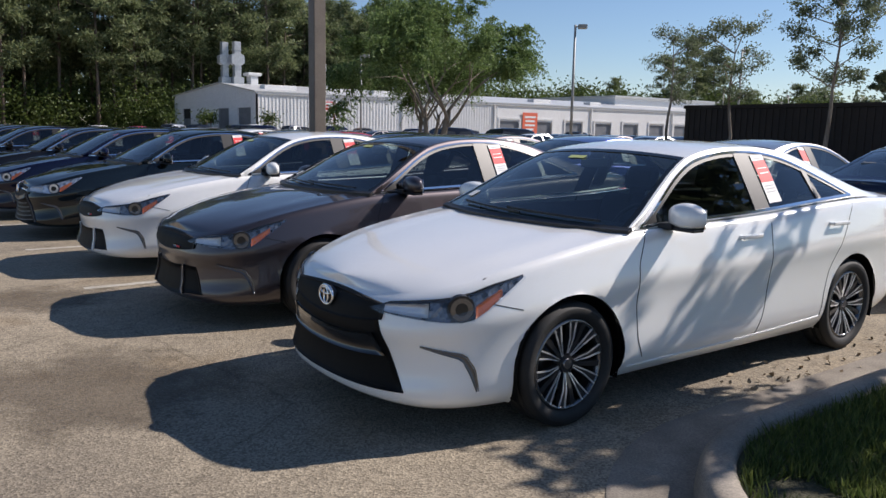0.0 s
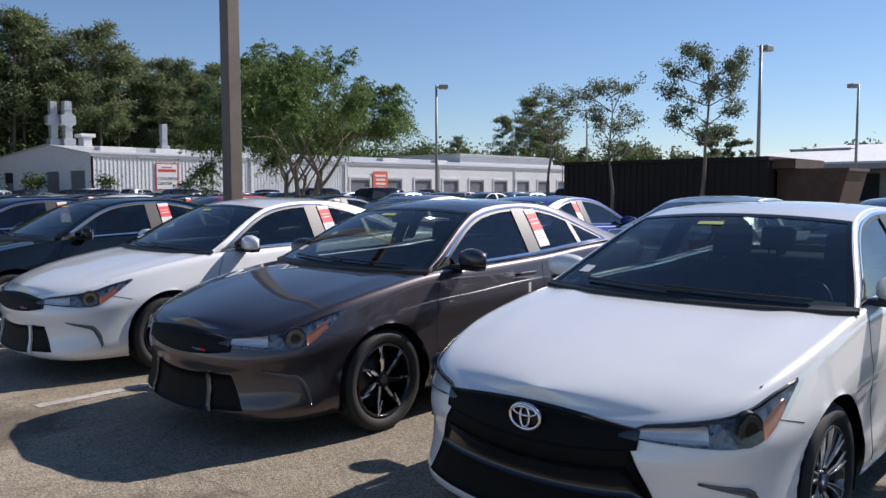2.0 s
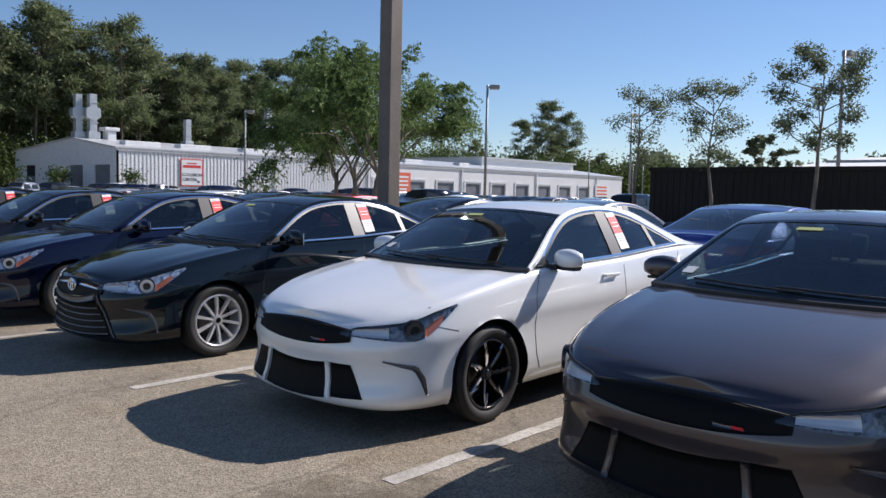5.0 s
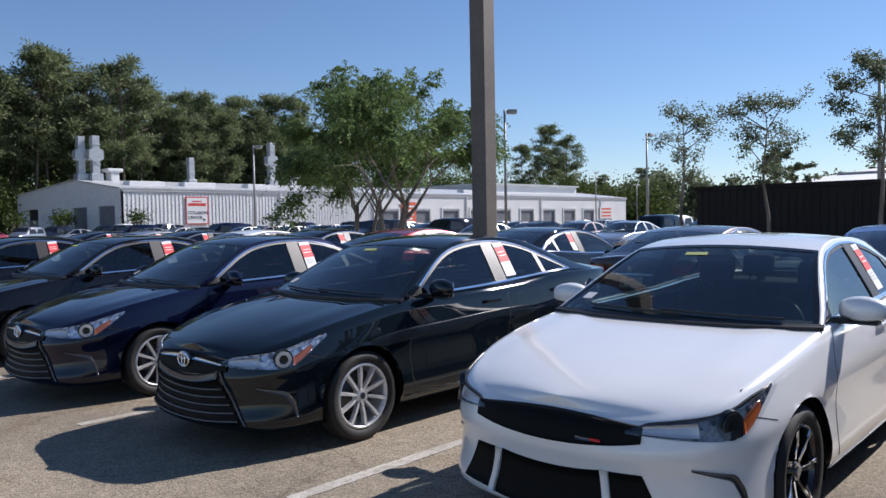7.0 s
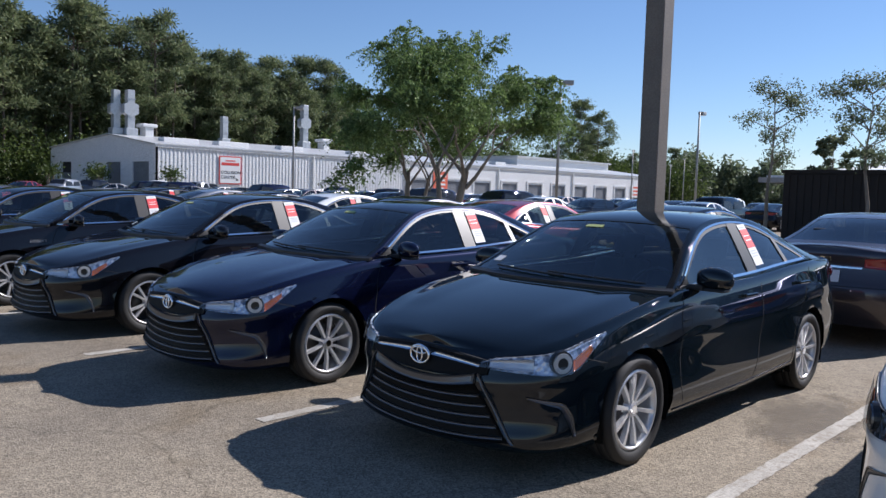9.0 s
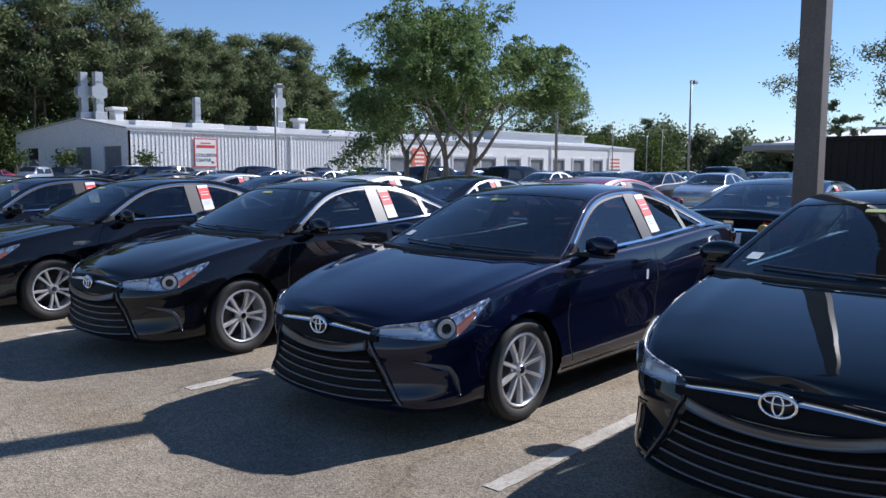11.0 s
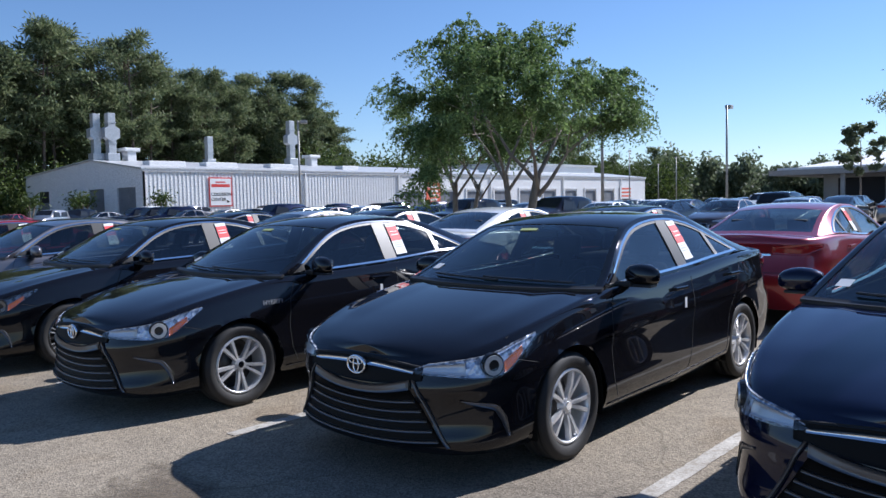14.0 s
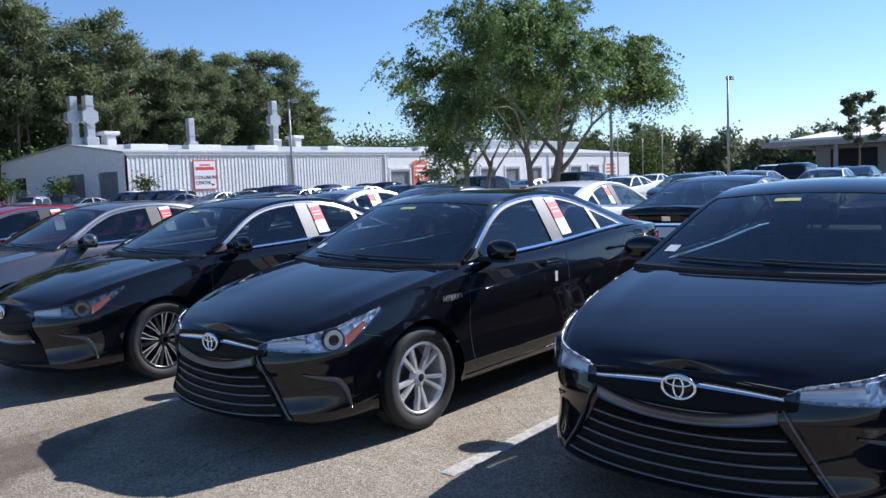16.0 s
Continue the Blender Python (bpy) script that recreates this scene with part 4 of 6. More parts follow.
    for k, (l0, l1) in enumerate(((0.36, 0.375), (0.30, 0.315), (0.24, 0.255), (0.90, 0.915), (0.60, 0.625), (0.70, 0.72))):
        M["print", sd, k] = side_slab("printed_line", 1.845, 1.945, *sheet_band(l0, l1), 0.0075, PAPER_INK if k < 4 else PAPER, 4, 2, mi, 0.001)
M["yellow_tag"] = cap_slab("yellow_tag", 1.035, 1.065, 0.74, 0.97, 0.003, YELLOW_PAPER)
M["white_tag"] = cap_slab("white_tag", 0.56, 0.62, 0.14, 0.24, 0.003, PAPER)

# noses: "base" has a slatted trapezoid, "sport" a mesh mouth, "split" a barred mouth in three
slot_hi, slot_lo = across(-0.48, 0.48, 0.668, 0.690), across(-0.47, 0.47, 0.598, 0.556)
M["slot"] = nose_patch("upper_slot", slot_lo, slot_hi, 40, 9, 0.011, MESH_DARK, 0.03)
M["wing"] = nose_patch("chrome_wing", across(-0.42, 0.42, 0.633, 0.652), across(-0.42, 0.42, 0.648, 0.676), 30, 2, 0.014, CHROME, 0.02)
M["hood_edge"] = nose_patch("bonnet_gap", across(-0.47, 0.47, 0.664, 0.688), across(-0.47, 0.47, 0.672, 0.696), 40, 3, 0.012, GAP, 0.03)
M["mouth"] = nose_patch("grille_mesh", across(-0.60, 0.60, 0.245, 0.215), across(-0.40, 0.40, 0.545, 0.50), 30, 8, 0.003, MESH_DARK)
for k in range(5):
    z_ = 0.265 + 0.052 * k
    hw = 0.585 - 0.20 * (z_ - 0.245) / 0.3
    M["slat", k] = nose_patch("grille_slat", across(-hw, hw, z_, z_ - 0.028), across(-hw + 0.005, hw - 0.005, z_ + 0.014, z_ - 0.014), 26, 2, 0.016, SLAT_GREY, 0.02)
M["bar"] = nose_patch("grille_bar", across(-0.40, 0.40, 0.545, 0.495), across(-0.40, 0.40, 0.60, 0.545), 26, 4, 0.018, SLAT_GREY, 0.02)
for sd, s_ in ((0, -1), (1, 1)):
    M["mouth_edge", sd] = nose_patch("grille_edge", lambda u, s_=s_: (s_ * (0.61 - 0.20 * u), 0.238 + 0.36 * u), lambda u, s_=s_: (s_ * (0.625 - 0.20 * u), 0.240 + 0.36 * u), 12, 2, 0.014, SLAT_GREY, 0.02)
    M["side_mouth", sd] = nose_patch("side_intake", lambda u, s_=s_: (s_ * (0.345 + 0.225 * u), 0.245 + 0.01 * u), lambda u, s_=s_: (s_ * (0.315 + 0.16 * u), 0.455 - 0.0 * u), 12, 6, 0.004, MESH_DARK)
    M["strut", sd] = nose_patch("intake_strut", lambda u, s_=s_: (s_ * (0.312 - 0.03 * u), 0.235 + 0.225 * u), lambda u, s_=s_: (s_ * (0.350 - 0.03 * u), 0.235 + 0.225 * u), 8, 2, 0.016, ALLOY, 0.02)
M["mid_mouth"] = nose_patch("centre_intake", across(-0.318, 0.318, 0.235, 0.215), across(-0.29, 0.29, 0.455, 0.435), 22, 6, 0.004, MESH_DARK)
M["black_mouth"] = nose_patch("mesh_mouth", across(-0.61, 0.61, 0.262, 0.245), across(-0.42, 0.42, 0.645, 0.60), 30, 9, 0.006, MESH_DARK, 0.02)
M["black_bar"] = nose_patch("mouth_bar", across(-0.50, 0.50, 0.425, 0.395), across(-0.43, 0.43, 0.53, 0.495), 26, 4, 0.02, DARK_ALLOY, 0.02)
bm = bmesh.new()
for k in range(9):
    z_ = 0.285 + 0.016 * k
    for s_ in np.linspace(-0.5, 0.5, 18):
        a, b = nose_point(s_ - 0.03, z_ - 0.012, 0.009), nose_point(s_ + 0.03, z_ - 0.012, 0.009)
        c, d = nose_point(s_ + 0.03, z_ - 0.006, 0.009), nose_point(s_ - 0.03, z_ - 0.006, 0.009)
        bm.faces.new([bm.verts.new(q) for q in (a, b, c, d)])
me = bpy.data.meshes.new("grille_texture")
bm.to_mesh(me)
bm.free()
me.materials.append(MESH_DARK)
M["mesh_bars"] = me
M["badge_plate"] = nose_patch("badge", lambda u: (-0.30 + 0.13 * u, 0.585), lambda u: (-0.29 + 0.13 * u, 0.603), 5, 2, 0.022, GREY_ALLOY, 0.012)
M["badge_red"] = nose_patch("badge_red_bar", lambda u: (-0.295 + 0.05 * u, 0.588), lambda u: (-0.287 + 0.05 * u, 0.600), 4, 2, 0.025, RED_PAPER, 0.004)


def oval_ring(a, b, w, x, zc, n=40, tube=0.008):
    verts, faces = [], []
    for i in range(n):
        t = 2 * math.pi * i / n
        for j in range(8):
            s = 2 * math.pi * j / 8
            r = 1 + (w / a) * math.cos(s)
            verts.append((x - tube * math.sin(s), a * r * math.cos(t), zc + (b / a) * a * (1 + (w / b) * math.cos(s)) * math.sin(t)))
    for i in range(n):
        for j in range(8):
            faces.append((i * 8 + j, ((i + 1) % n) * 8 + j, ((i + 1) % n) * 8 + (j + 1) % 8, i * 8 + (j + 1) % 8))
    return verts, faces


ex = skin(0, 0.645, 0.026)[0]
v_, f_ = oval_ring(0.073, 0.050, 0.008, ex, 0.645)
for a_, b_, dz_ in ((0.022, 0.042, 0.0), (0.056, 0.017, 0.022)):
    v2, f2 = oval_ring(a_, b_, 0.006, ex, 0.645 + dz_, 28)
    f_ += [tuple(len(v_) + q for q in f) for f in f2]
    v_ += v2
M["emblem"] = mesh_of("oval_emblem", v_, f_, CHROME)
M["emblem_back"] = mesh_of("emblem_backing", [(ex + 0.006, 0.07 * math.cos(t), 0.645 + 0.048 * math.sin(t)) for t in np.linspace(0, 2 * math.pi, 33)[:-1]] + [(ex + 0.03, 0.07 * math.cos(t), 0.645 + 0.048 * math.sin(t)) for t in np.linspace(0, 2 * math.pi, 33)[:-1]],
                           [tuple(range(31, -1, -1))] + [(k, (k + 1) % 32, 32 + (k + 1) % 32, 32 + k) for k in range(32)], BLACK_PLASTIC)

# rear: plate, boot gap, trim
def tail_patch(name, y0, y1, z0, z1, off, material):
    verts = []
    for o in (off, off - 0.015):
        for i in range(12):
            for j in range(3):
                y = y0 + (y1 - y0) * i / 11
                x, yy, z = skin(p_rear_y(abs(y)), z0 + (z1 - z0) * j / 2, o)
                verts.append((x, math.copysign(yy, y), z))
    faces = grid_faces(12, 3) + [tuple(36 + q for q in reversed(f)) for f in grid_faces(12, 3)]
    return mesh_of(name, verts, faces, material)


M["boot_trim"] = tail_patch("boot_trim", -0.38, 0.38, 0.875, 0.90, 0.012, CHROME)
M["plate"] = tail_patch("number_plate", -0.16, 0.16, 0.72, 0.85, 0.012, PAPER)
M["boot_gap"] = tail_patch("boot_gap", -0.62, 0.62, 0.675, 0.682, 0.003, GAP)
M["rear_emblem"] = tail_patch("rear_emblem", -0.06, 0.06, 0.93, 0.99, 0.012, CHROME)

# cabin, floor and arches
bm = boxes((0.55, 2.95, -0.76, 0.76, 0.22, 0.34), (0.42, 0.95, -0.74, 0.74, 0.6, 0.965), (2.62, 3.15, -0.70, 0.70, 0.3, 1.055), (0.9, 1.5, -0.12, 0.12, 0.3, 0.62), bevel=0.03)
for s_ in (-1, 1):
    box(bm, 0.7, 2.9, min(s_ * 0.79, s_ * 0.76), max(s_ * 0.79, s_ * 0.76), 0.3, 0.985)
me = bpy.data.meshes.new("cabin_trim")
bm.to_mesh(me)
bm.free()
me.materials.append(SEAT)
M["cabin"] = me
bm = boxes((-0.85, 0.6, -0.52, 0.52, 0.2, 0.62), (0.38, 2.38, -0.80, 0.80, 0.2, 0.3), (2.3, 3.7, -0.6, 0.6, 0.24, 0.6))
me = bpy.data.meshes.new("underbody")
bm.to_mesh(me)
bm.free()
me.materials.append(MESH_DARK)
M["under"] = me
for k, (cx, cz) in enumerate(WHEELS):
    for sd, s_ in ((0, -1), (1, 1)):
        vs, n = [], 20
        for i in range(n + 1):
            a = math.radians(-20 + 220 * i / n)
            for y in (0.872, 0.60):
                vs.append((cx + (ARCH + 0.004) * math.cos(a), s_ * y, cz + (ARCH + 0.004) * math.sin(a)))
        M["arch", k, sd] = mesh_of("wheel_arch_liner", vs, [(2 * i, 2 * i + 1, 2 * i + 3, 2 * i + 2) for i in range(n)], MESH_DARK)


def seat_mesh(material):
    bm = bmesh.new()
    box(bm, -0.25, 0.27, -0.25, 0.25, 0.34, 0.52, 0.05)
    r0 = len(bm.verts)
    box(bm, 0.20, 0.34, -0.25, 0.25, 0.48, 1.06, 0.05)
    box(bm, 0.29, 0.39, -0.13, 0.13, 1.09, 1.27, 0.035)
    for y in (-0.06, 0.06):
        cyl(bm, (0.33, y, 1.0), (0.34, y, 1.12), 0.008)
    bm.verts.ensure_lookup_table()
    for v in bm.verts[r0:]:
        v.co.x += 0.28 * (v.co.z - 0.5)
    me = bpy.data.meshes.new("seat")
    bm.to_mesh(me)
    bm.free()
    me.materials.append(material)
    me.polygons.foreach_set("use_smooth", [True] * len(me.polygons))
    return me


M["seat_dark"], M["seat_pale"] = seat_mesh(SEAT), seat_mesh(SEAT_PALE)
v_, f_ = lathe([(0.185 + 0.014 * math.cos(a), 0.014 * math.sin(a)) for a in np.linspace(0, 2 * math.pi, 9)], 28)
M["steering"] = mesh_of("steering_wheel", v_, f_, BLACK_PLASTIC)
bm = boxes((0.0, 0.03, -0.12, 0.12, 1.29, 1.35), bevel=0.01)
me = bpy.data.meshes.new("inner_mirror")
bm.to_mesh(me)
bm.free()
me.materials.append(BLACK_PLASTIC)
M["inner_mirror"] = me
for k, (q0, s0, q1, s1) in enumerate(((0.66, -1, 0.05, 1), (0.10, -1, 0.56, 1))):
    vs = []
    for i in range(11):
        u = i / 10
        y = s0 * q0 + (s1 * q1 - s0 * q0) * u
        sw = 0.468 + 0.03 * u
        x_, y_, z_ = cap(sw, 1 - abs(y) / float(edge_y(sw)), 0.014)
        vs += [(x_ + 0.008 * math.cos(a), math.copysign(y_, y), z_ + 0.008 * math.sin(a)) for a in np.linspace(0, 2 * math.pi, 7)[:-1]]
    M["wiper", k] = mesh_of("wiper", vs, [(i * 6 + j, i * 6 + (j + 1) % 6, (i + 1) * 6 + (j + 1) % 6, (i + 1) * 6 + j) for i in range(10) for j in range(6)], BLACK_PLASTIC)
bm = boxes((1.44, 1.47, -0.955, -0.952, 0.77, 0.845))
me = bpy.data.meshes.new("handle_tag")
bm.to_mesh(me)
bm.free()
me.materials.append(PAPER)
M["handle_tag"] = me
WHEEL_SETS = {s: wheel_meshes(s) for s in ("ten", "five", "twin", "seven")}


def painted(ob, material):
    ob.material_slots[0].link = "OBJECT"
    ob.material_slots[0].material = material
    return ob


def sedan(m, color, nose, wheels, label, group, chrome=True, pale=False, tag=True, detail=2):
    """One sedan. detail 2: all parts; 1: seen mostly from behind or far."""
    car = empty("sedan_car", m, label, "car", group)
    pt = PAINTS[color]
    body = painted(part_mesh("body", M["body"], car, "glossy painted body shell"), pt)
    painted(part_mesh("cabin_frame", M["frame"], car), pt)
    part_mesh("windshield", M["windshield"], car, "tinted windscreen glass")
    part_mesh("rear_window", M["rear_window"], car)
    part_mesh("cabin_trim", M["cabin"], car)
    part_mesh("underbody", M["under"], car)
    for sd in (0, 1):
        for nm in ("front_side_window", "rear_side_window", "quarter_window"):
            part_mesh(nm, M[nm, sd], car)
        part_mesh("tail_lamp", M["tail", sd], car, "red tail lamp")
        ob = part_mesh("mirror", M["mirror", sd], car)
        painted(ob, pt)
        part_mesh("mirror_foot", M["mirror_foot", sd], ob)
        part_mesh("mirror_glass", M["mirror_glass", sd], ob)
        for key in ("belt", "arch_trim", "seal", "sail"):
            part_mesh(M[key, sd].name.split(".")[0], M[key, sd], car)
        part_mesh("pillar_cover", M["b_pillar", sd], car)
        part_mesh("quarter_bar", M["q_pillar", sd], car)
        for k in (0, 1):
            part_mesh("wheel_arch_liner", M["arch", k, sd], body)
            painted(part_mesh("door_handle", M["handle", sd, k], car), pt)
    for k, (cx, cz) in enumerate(WHEELS):
        for s_ in (-1, 1):
            w = new("wheel")
            w.parent = car
            w.matrix_basis = Matrix.Translation((cx, s_ * 0.778, cz)) @ Matrix.Rotation(0 if s_ < 0 else math.pi, 4, "Z") @ Matrix.Rotation(0.5 * k + 0.37 * cx + m.translation.y, 4, "Y")
            for nm, me in WHEEL_SETS[wheels]:
                part_mesh(nm, me, w)
    seat = M["seat_pale" if pale else "seat_dark"]
    for x, y in ((1.42, -0.37), (1.42, 0.37), (2.28, -0.36), (2.28, 0.36)):
        part_mesh("seat", seat, car).location = (x, y, 0)
    st = part_mesh("steering_wheel", M["steering"], car)
    st.matrix_basis = pose(1.02, -0.37, 0.90, 0, 0, 90) @ pose(0, 0, 0, 25, 0, 0)
    if detail < 2:
        for key in ("boot_trim", "plate", "boot_gap", "rear_emblem"):
            part_mesh(key, M[key], car)
    for sd in (0, 1):
        for key in ("price_sheet", "red_band"):
            par = part_mesh(key, M[key, sd], car)
        if detail == 2:
            for k in range(6):
                part_mesh("printed_line", M["print", sd, k], par)
            lamp = part_mesh("headlamp", M["lamp_bowl", sd], car, "clear headlamp with amber corner")
            if nose != "base":
                painted(lamp, LAMP_SMOKE)
            for key in ("lamp_cover", "amber", "brow", "inner_lamp", "projector_housing", "projector_ring", "projector_lens"):
                o = part_mesh(M[key, sd].name.split(".")[0], M[key, sd], lamp)
                if key == "projector_ring" and nose != "base":
                    painted(o, GREY_ALLOY)
                if key == "brow" and nose == "base":
                    painted(o, LAMP_BOWL)
            for key in ("vent", "vent_edge", "sill"):
                o = part_mesh(M[key, sd].name.split(".")[0], M[key, sd], car)
                if key == "sill" and not chrome:
                    painted(o, pt)
            for k in range(4):
                part_mesh(M["seam", sd, k].name.split(".")[0], M["seam", sd, k], car)
    if detail == 2:
        keys = ["slot", "hood_edge", "cowl", ("screen_edge", 0), ("screen_edge", 1), "screen_top", ("hood_seam", 0), ("hood_seam", 1), ("wiper", 0), ("wiper", 1), "inner_mirror", "yellow_tag", "white_tag"]
        if nose == "base":
            keys += ["wing", "mouth", "bar", "emblem", "emblem_back"] + [("slat", k) for k in range(5)] + [("mouth_edge", 0), ("mouth_edge", 1)]
        elif nose == "sport":
            keys += ["black_mouth", "black_bar", "mesh_bars", "emblem", "emblem_back"]
        else:
            keys += ["mid_mouth", ("side_mouth", 0), ("side_mouth", 1), ("strut", 0), ("strut", 1), "badge_plate", "badge_red"]
        if tag:
            keys.append("handle_tag")
        for key in keys:
            o = part_mesh(M[key].name.split(".")[0], M[key], car)
            if key in (("strut", 0), ("strut", 1)):
                painted(o, pt)
            if key == "mesh_bars":
                o["kind"] = "stuff"
            if key == "inner_mirror":
                o.location = (1.02, 0, 0.0)
    return car


# the front row: axle x, centre y
ROW_1 = [
    (4.95, 3.90, "pearl_white", "sport", "twin", False, "pearl white sport sedan with black mesh grille beside the kerb"),
    (4.93, 6.56, "bronze", "split", "seven", False, "bronze grey sport sedan with black seven-spoke wheels"),
    (4.86, 9.17, "pearl_white", "split", "seven", False, "pearl white sport sedan with black bar grille"),
    (4.66, 12.17, "green_black", "base", "ten", True, "green-black sedan with slatted grille and ten-spoke wheels"),
    (4.47, 14.84, "navy", "base", "ten", True, "navy blue sedan with slatted grille and chrome wing"),
    (4.32, 17.70, "black", "base", "five", True, "black sedan with slatted grille and silver wheels"),
    (3.86, 20.45, "black", "base", "five", True, "black hybrid sedan with chrome window trim"),
    (3.70, 23.20, "black", "sport", "twin", True, "black sport sedan parked in the line"),
    (3.60, 25.90, "grey", "base", "five", True, "purplish grey sedan parked in the line"),
    (3.45, 28.60, "red", "base", "ten", True, "dark red sedan parked in the line"),
    (3.30, 31.40, "black", "base", "five", True, "black sedan far down the line"),
    (3.20, 34.10, "black", "base", "five", True, "black sedan far down the line"),
    (3.05, 36.90, "navy", "base", "ten", True, "navy blue sedan far down the line"),
]
for k, (x, y, c, nose_kind, wh, chrome_trim, lab) in enumerate(ROW_1):
    sedan(pose(x, y, 0, 0, 0, (-0.6, 0.0, 0.5, 0.0, -0.3, 0.4)[k % 6]), c, nose_kind, wh, lab, "sedans in the front line", chrome_trim, tag=k in (1, 4, 5, 6))
ROW_2 = [(3.95, "navy", "dark blue sedan seen from behind"), (6.35, "silver", "silver sedan seen from behind"), (9.2, "blue", "bright blue sedan seen from behind"), (11.95, "bronze", "bronze grey sedan seen from behind"),
         (14.75, "black", "black sedan seen from behind beside the lamp post"), (17.8, "red", "dark red sedan seen from behind"), (20.6, "black", "black sedan seen from behind"), (23.1, "pearl_white", "white sedan seen from behind"),
         (25.9, "black", "black sedan seen from behind"), (28.6, "silver", "silver sedan seen from behind"), (31.3, "black", "black sedan seen from behind")]
for k, (y, c, lab) in enumerate(ROW_2):
    sedan(pose(13.55 + 0.1 * math.sin(k * 2.3), y, 0, 0, 0, 180 + 0.8 * math.sin(k)), c, "base", "five", lab, "sedans in the back line", True, pale=k % 2 == 0, detail=1)

# ---- lamp posts ----


def round_lamp_post(x, y, h, heading, label):
    post = empty("lamp_post", pose(x, y, 0, 0, 0, heading), label, "lamp post", "lamp posts")
    bm = bmesh.new()
    cyl(bm, (0, 0, 0), (0, 0, h), 0.10, 0.07, 12)
    part("pole", bm, POLE_GREY, post, smooth=True)
    bm = bmesh.new()
    cyl(bm, (0, 0, 0), (0, 0, 0.55), 0.26, 0.26, 18)
    part("concrete_base", bm, CONCRETE, post)
    part("arm", boxes((0.0, 0.32, -0.04, 0.04, h - 0.16, h - 0.08)), POLE_GREY, post)
    part("lamp_head", boxes((0.18, 0.75, -0.22, 0.22, h - 0.24, h + 0.02), bevel=0.03), POLE_GREY, post, "box-shaped lamp head")
    part("lens", boxes((0.26, 0.68, -0.16, 0.16, h - 0.252, h - 0.243)), SIGN_WHITE, post)
    return post


for x, y, hd in ((39.2, 36.8, -40), (39.4, 16.1, -10), (57.6, 16.5, 150), (58.5, 37.4, 0), (39.7, 64.6, -40), (103.7, 69.7, 20), (129, 74.3, 200), (150, 88, 20)):
    round_lamp_post(x, y, 8.4 if x < 70 else 8.6, hd, "tall grey parking lamp post with box head")

# the near square post between the two lines, on a painted base with bollards
post = empty("lamp_post", pose(8.98, 13.68, 0), "tall square bronze lamp post between parked cars", "lamp post", "lamp posts")
part("pole", boxes((-0.12, 0.12, -0.12, 0.12, 0.0, 9.0), bevel=0.015), POLE_PAINT, post)
bm = bmesh.new()
cyl(bm, (0, 0, 0), (0, 0, 0.6), 0.3, 0.3, 24)
part("concrete_base", bm, CONCRETE, post)
part("lamp_head", boxes((-0.9, -0.2, -0.22, 0.22, 8.8, 9.05), bevel=0.03), POLE_PAINT, post)
for dx, dy in ((-0.35, -0.30), (-0.35, 0.30)):
    b = empty("bollard", pose(8.98 + dx, 13.68 + dy, 0), "yellow painted steel bollard beside the lamp post", "bollard", "bollards")
    bm = bmesh.new()
    cyl(bm, (0, 0, 0), (0, 0, 0.98), 0.06, 0.06, 16)
    bmesh.ops.create_uvsphere(bm, u_segments=16, v_segments=8, radius=0.06, matrix=Matrix.Translation((0, 0, 0.98)))
    part("post", bm, YELLOW_POST, b, smooth=True)

# ---- the long metal building ----
BX0, BX1, BY, BD, BH = 42.2, 158.0, 95.0, 32.0, 6.0
bld = empty("metal_building", pose(0, 0, 0), "long low off-white ribbed metal workshop building", "building")


def wall_panels(material, parent, cuts, x0, x1, h, y, thick=0.25):
    """A wall along x with openings (x0, x1, z0, z1) cut through, panel by panel."""
    xs = sorted({x0, x1} | {c[0] for c in cuts} | {c[1] for c in cuts})
    for a, b in zip(xs, xs[1:]):
        here = [c for c in cuts if c[0] < (a + b) / 2 < c[1]]
        part("wall_panel", boxes((a, b, y, y + thick, here[0][3] if here else 0, h)), material, parent)


bays = [(82.5 + 7.2 * k, 86.6 + 7.2 * k, 0.0, 3.3) for k in range(10)]
wall_panels(METAL_WALL, bld, bays, BX0, BX1, 5.85, BY)
ribs = bmesh.new()
x = BX0 + 0.25
while x < BX1:
    if not any(c[0] - 0.15 < x < c[1] + 0.15 for c in bays) and x < 82:
        box(ribs, x, x + 0.12, BY - 0.05, BY + 0.002, 0.0, 5.75)
    x += 0.5
ob = part("wall_ribs", ribs, METAL_WALL, bld)
ob["kind"] = "stuff"
for k, c in enumerate(bays):
    part("bay_door", boxes((c[0], c[1], BY + 0.18, BY + 0.24, 0.0 if k % 3 else 1.0, c[3]), *[(c[0], c[1], BY + 0.165, BY + 0.18, z, z + 0.03) for z in (1.2, 1.9, 2.6)]), DOOR_GREY, bld)
    part("bay_frame", boxes((c[0] - 0.3, c[0], BY - 0.12, BY, 0, 3.6), (c[1], c[1] + 0.3, BY - 0.12, BY, 0, 3.6), (c[0] - 0.3, c[1] + 0.3, BY - 0.12, BY, 3.6, 3.9)), TRIM_WHITE, bld)
part("eave_trim", boxes((BX0 - 0.1, BX1, BY - 0.18, BY - 0.02, 5.75, 6.02)), TRIM_WHITE, bld)
for x in (64.2, 81.3, 103.0, 125.0, 147.0):
    part("downpipe", boxes((x, x + 0.22, BY - 0.2, BY - 0.06, 0, 5.75)), TRIM_WHITE, bld)
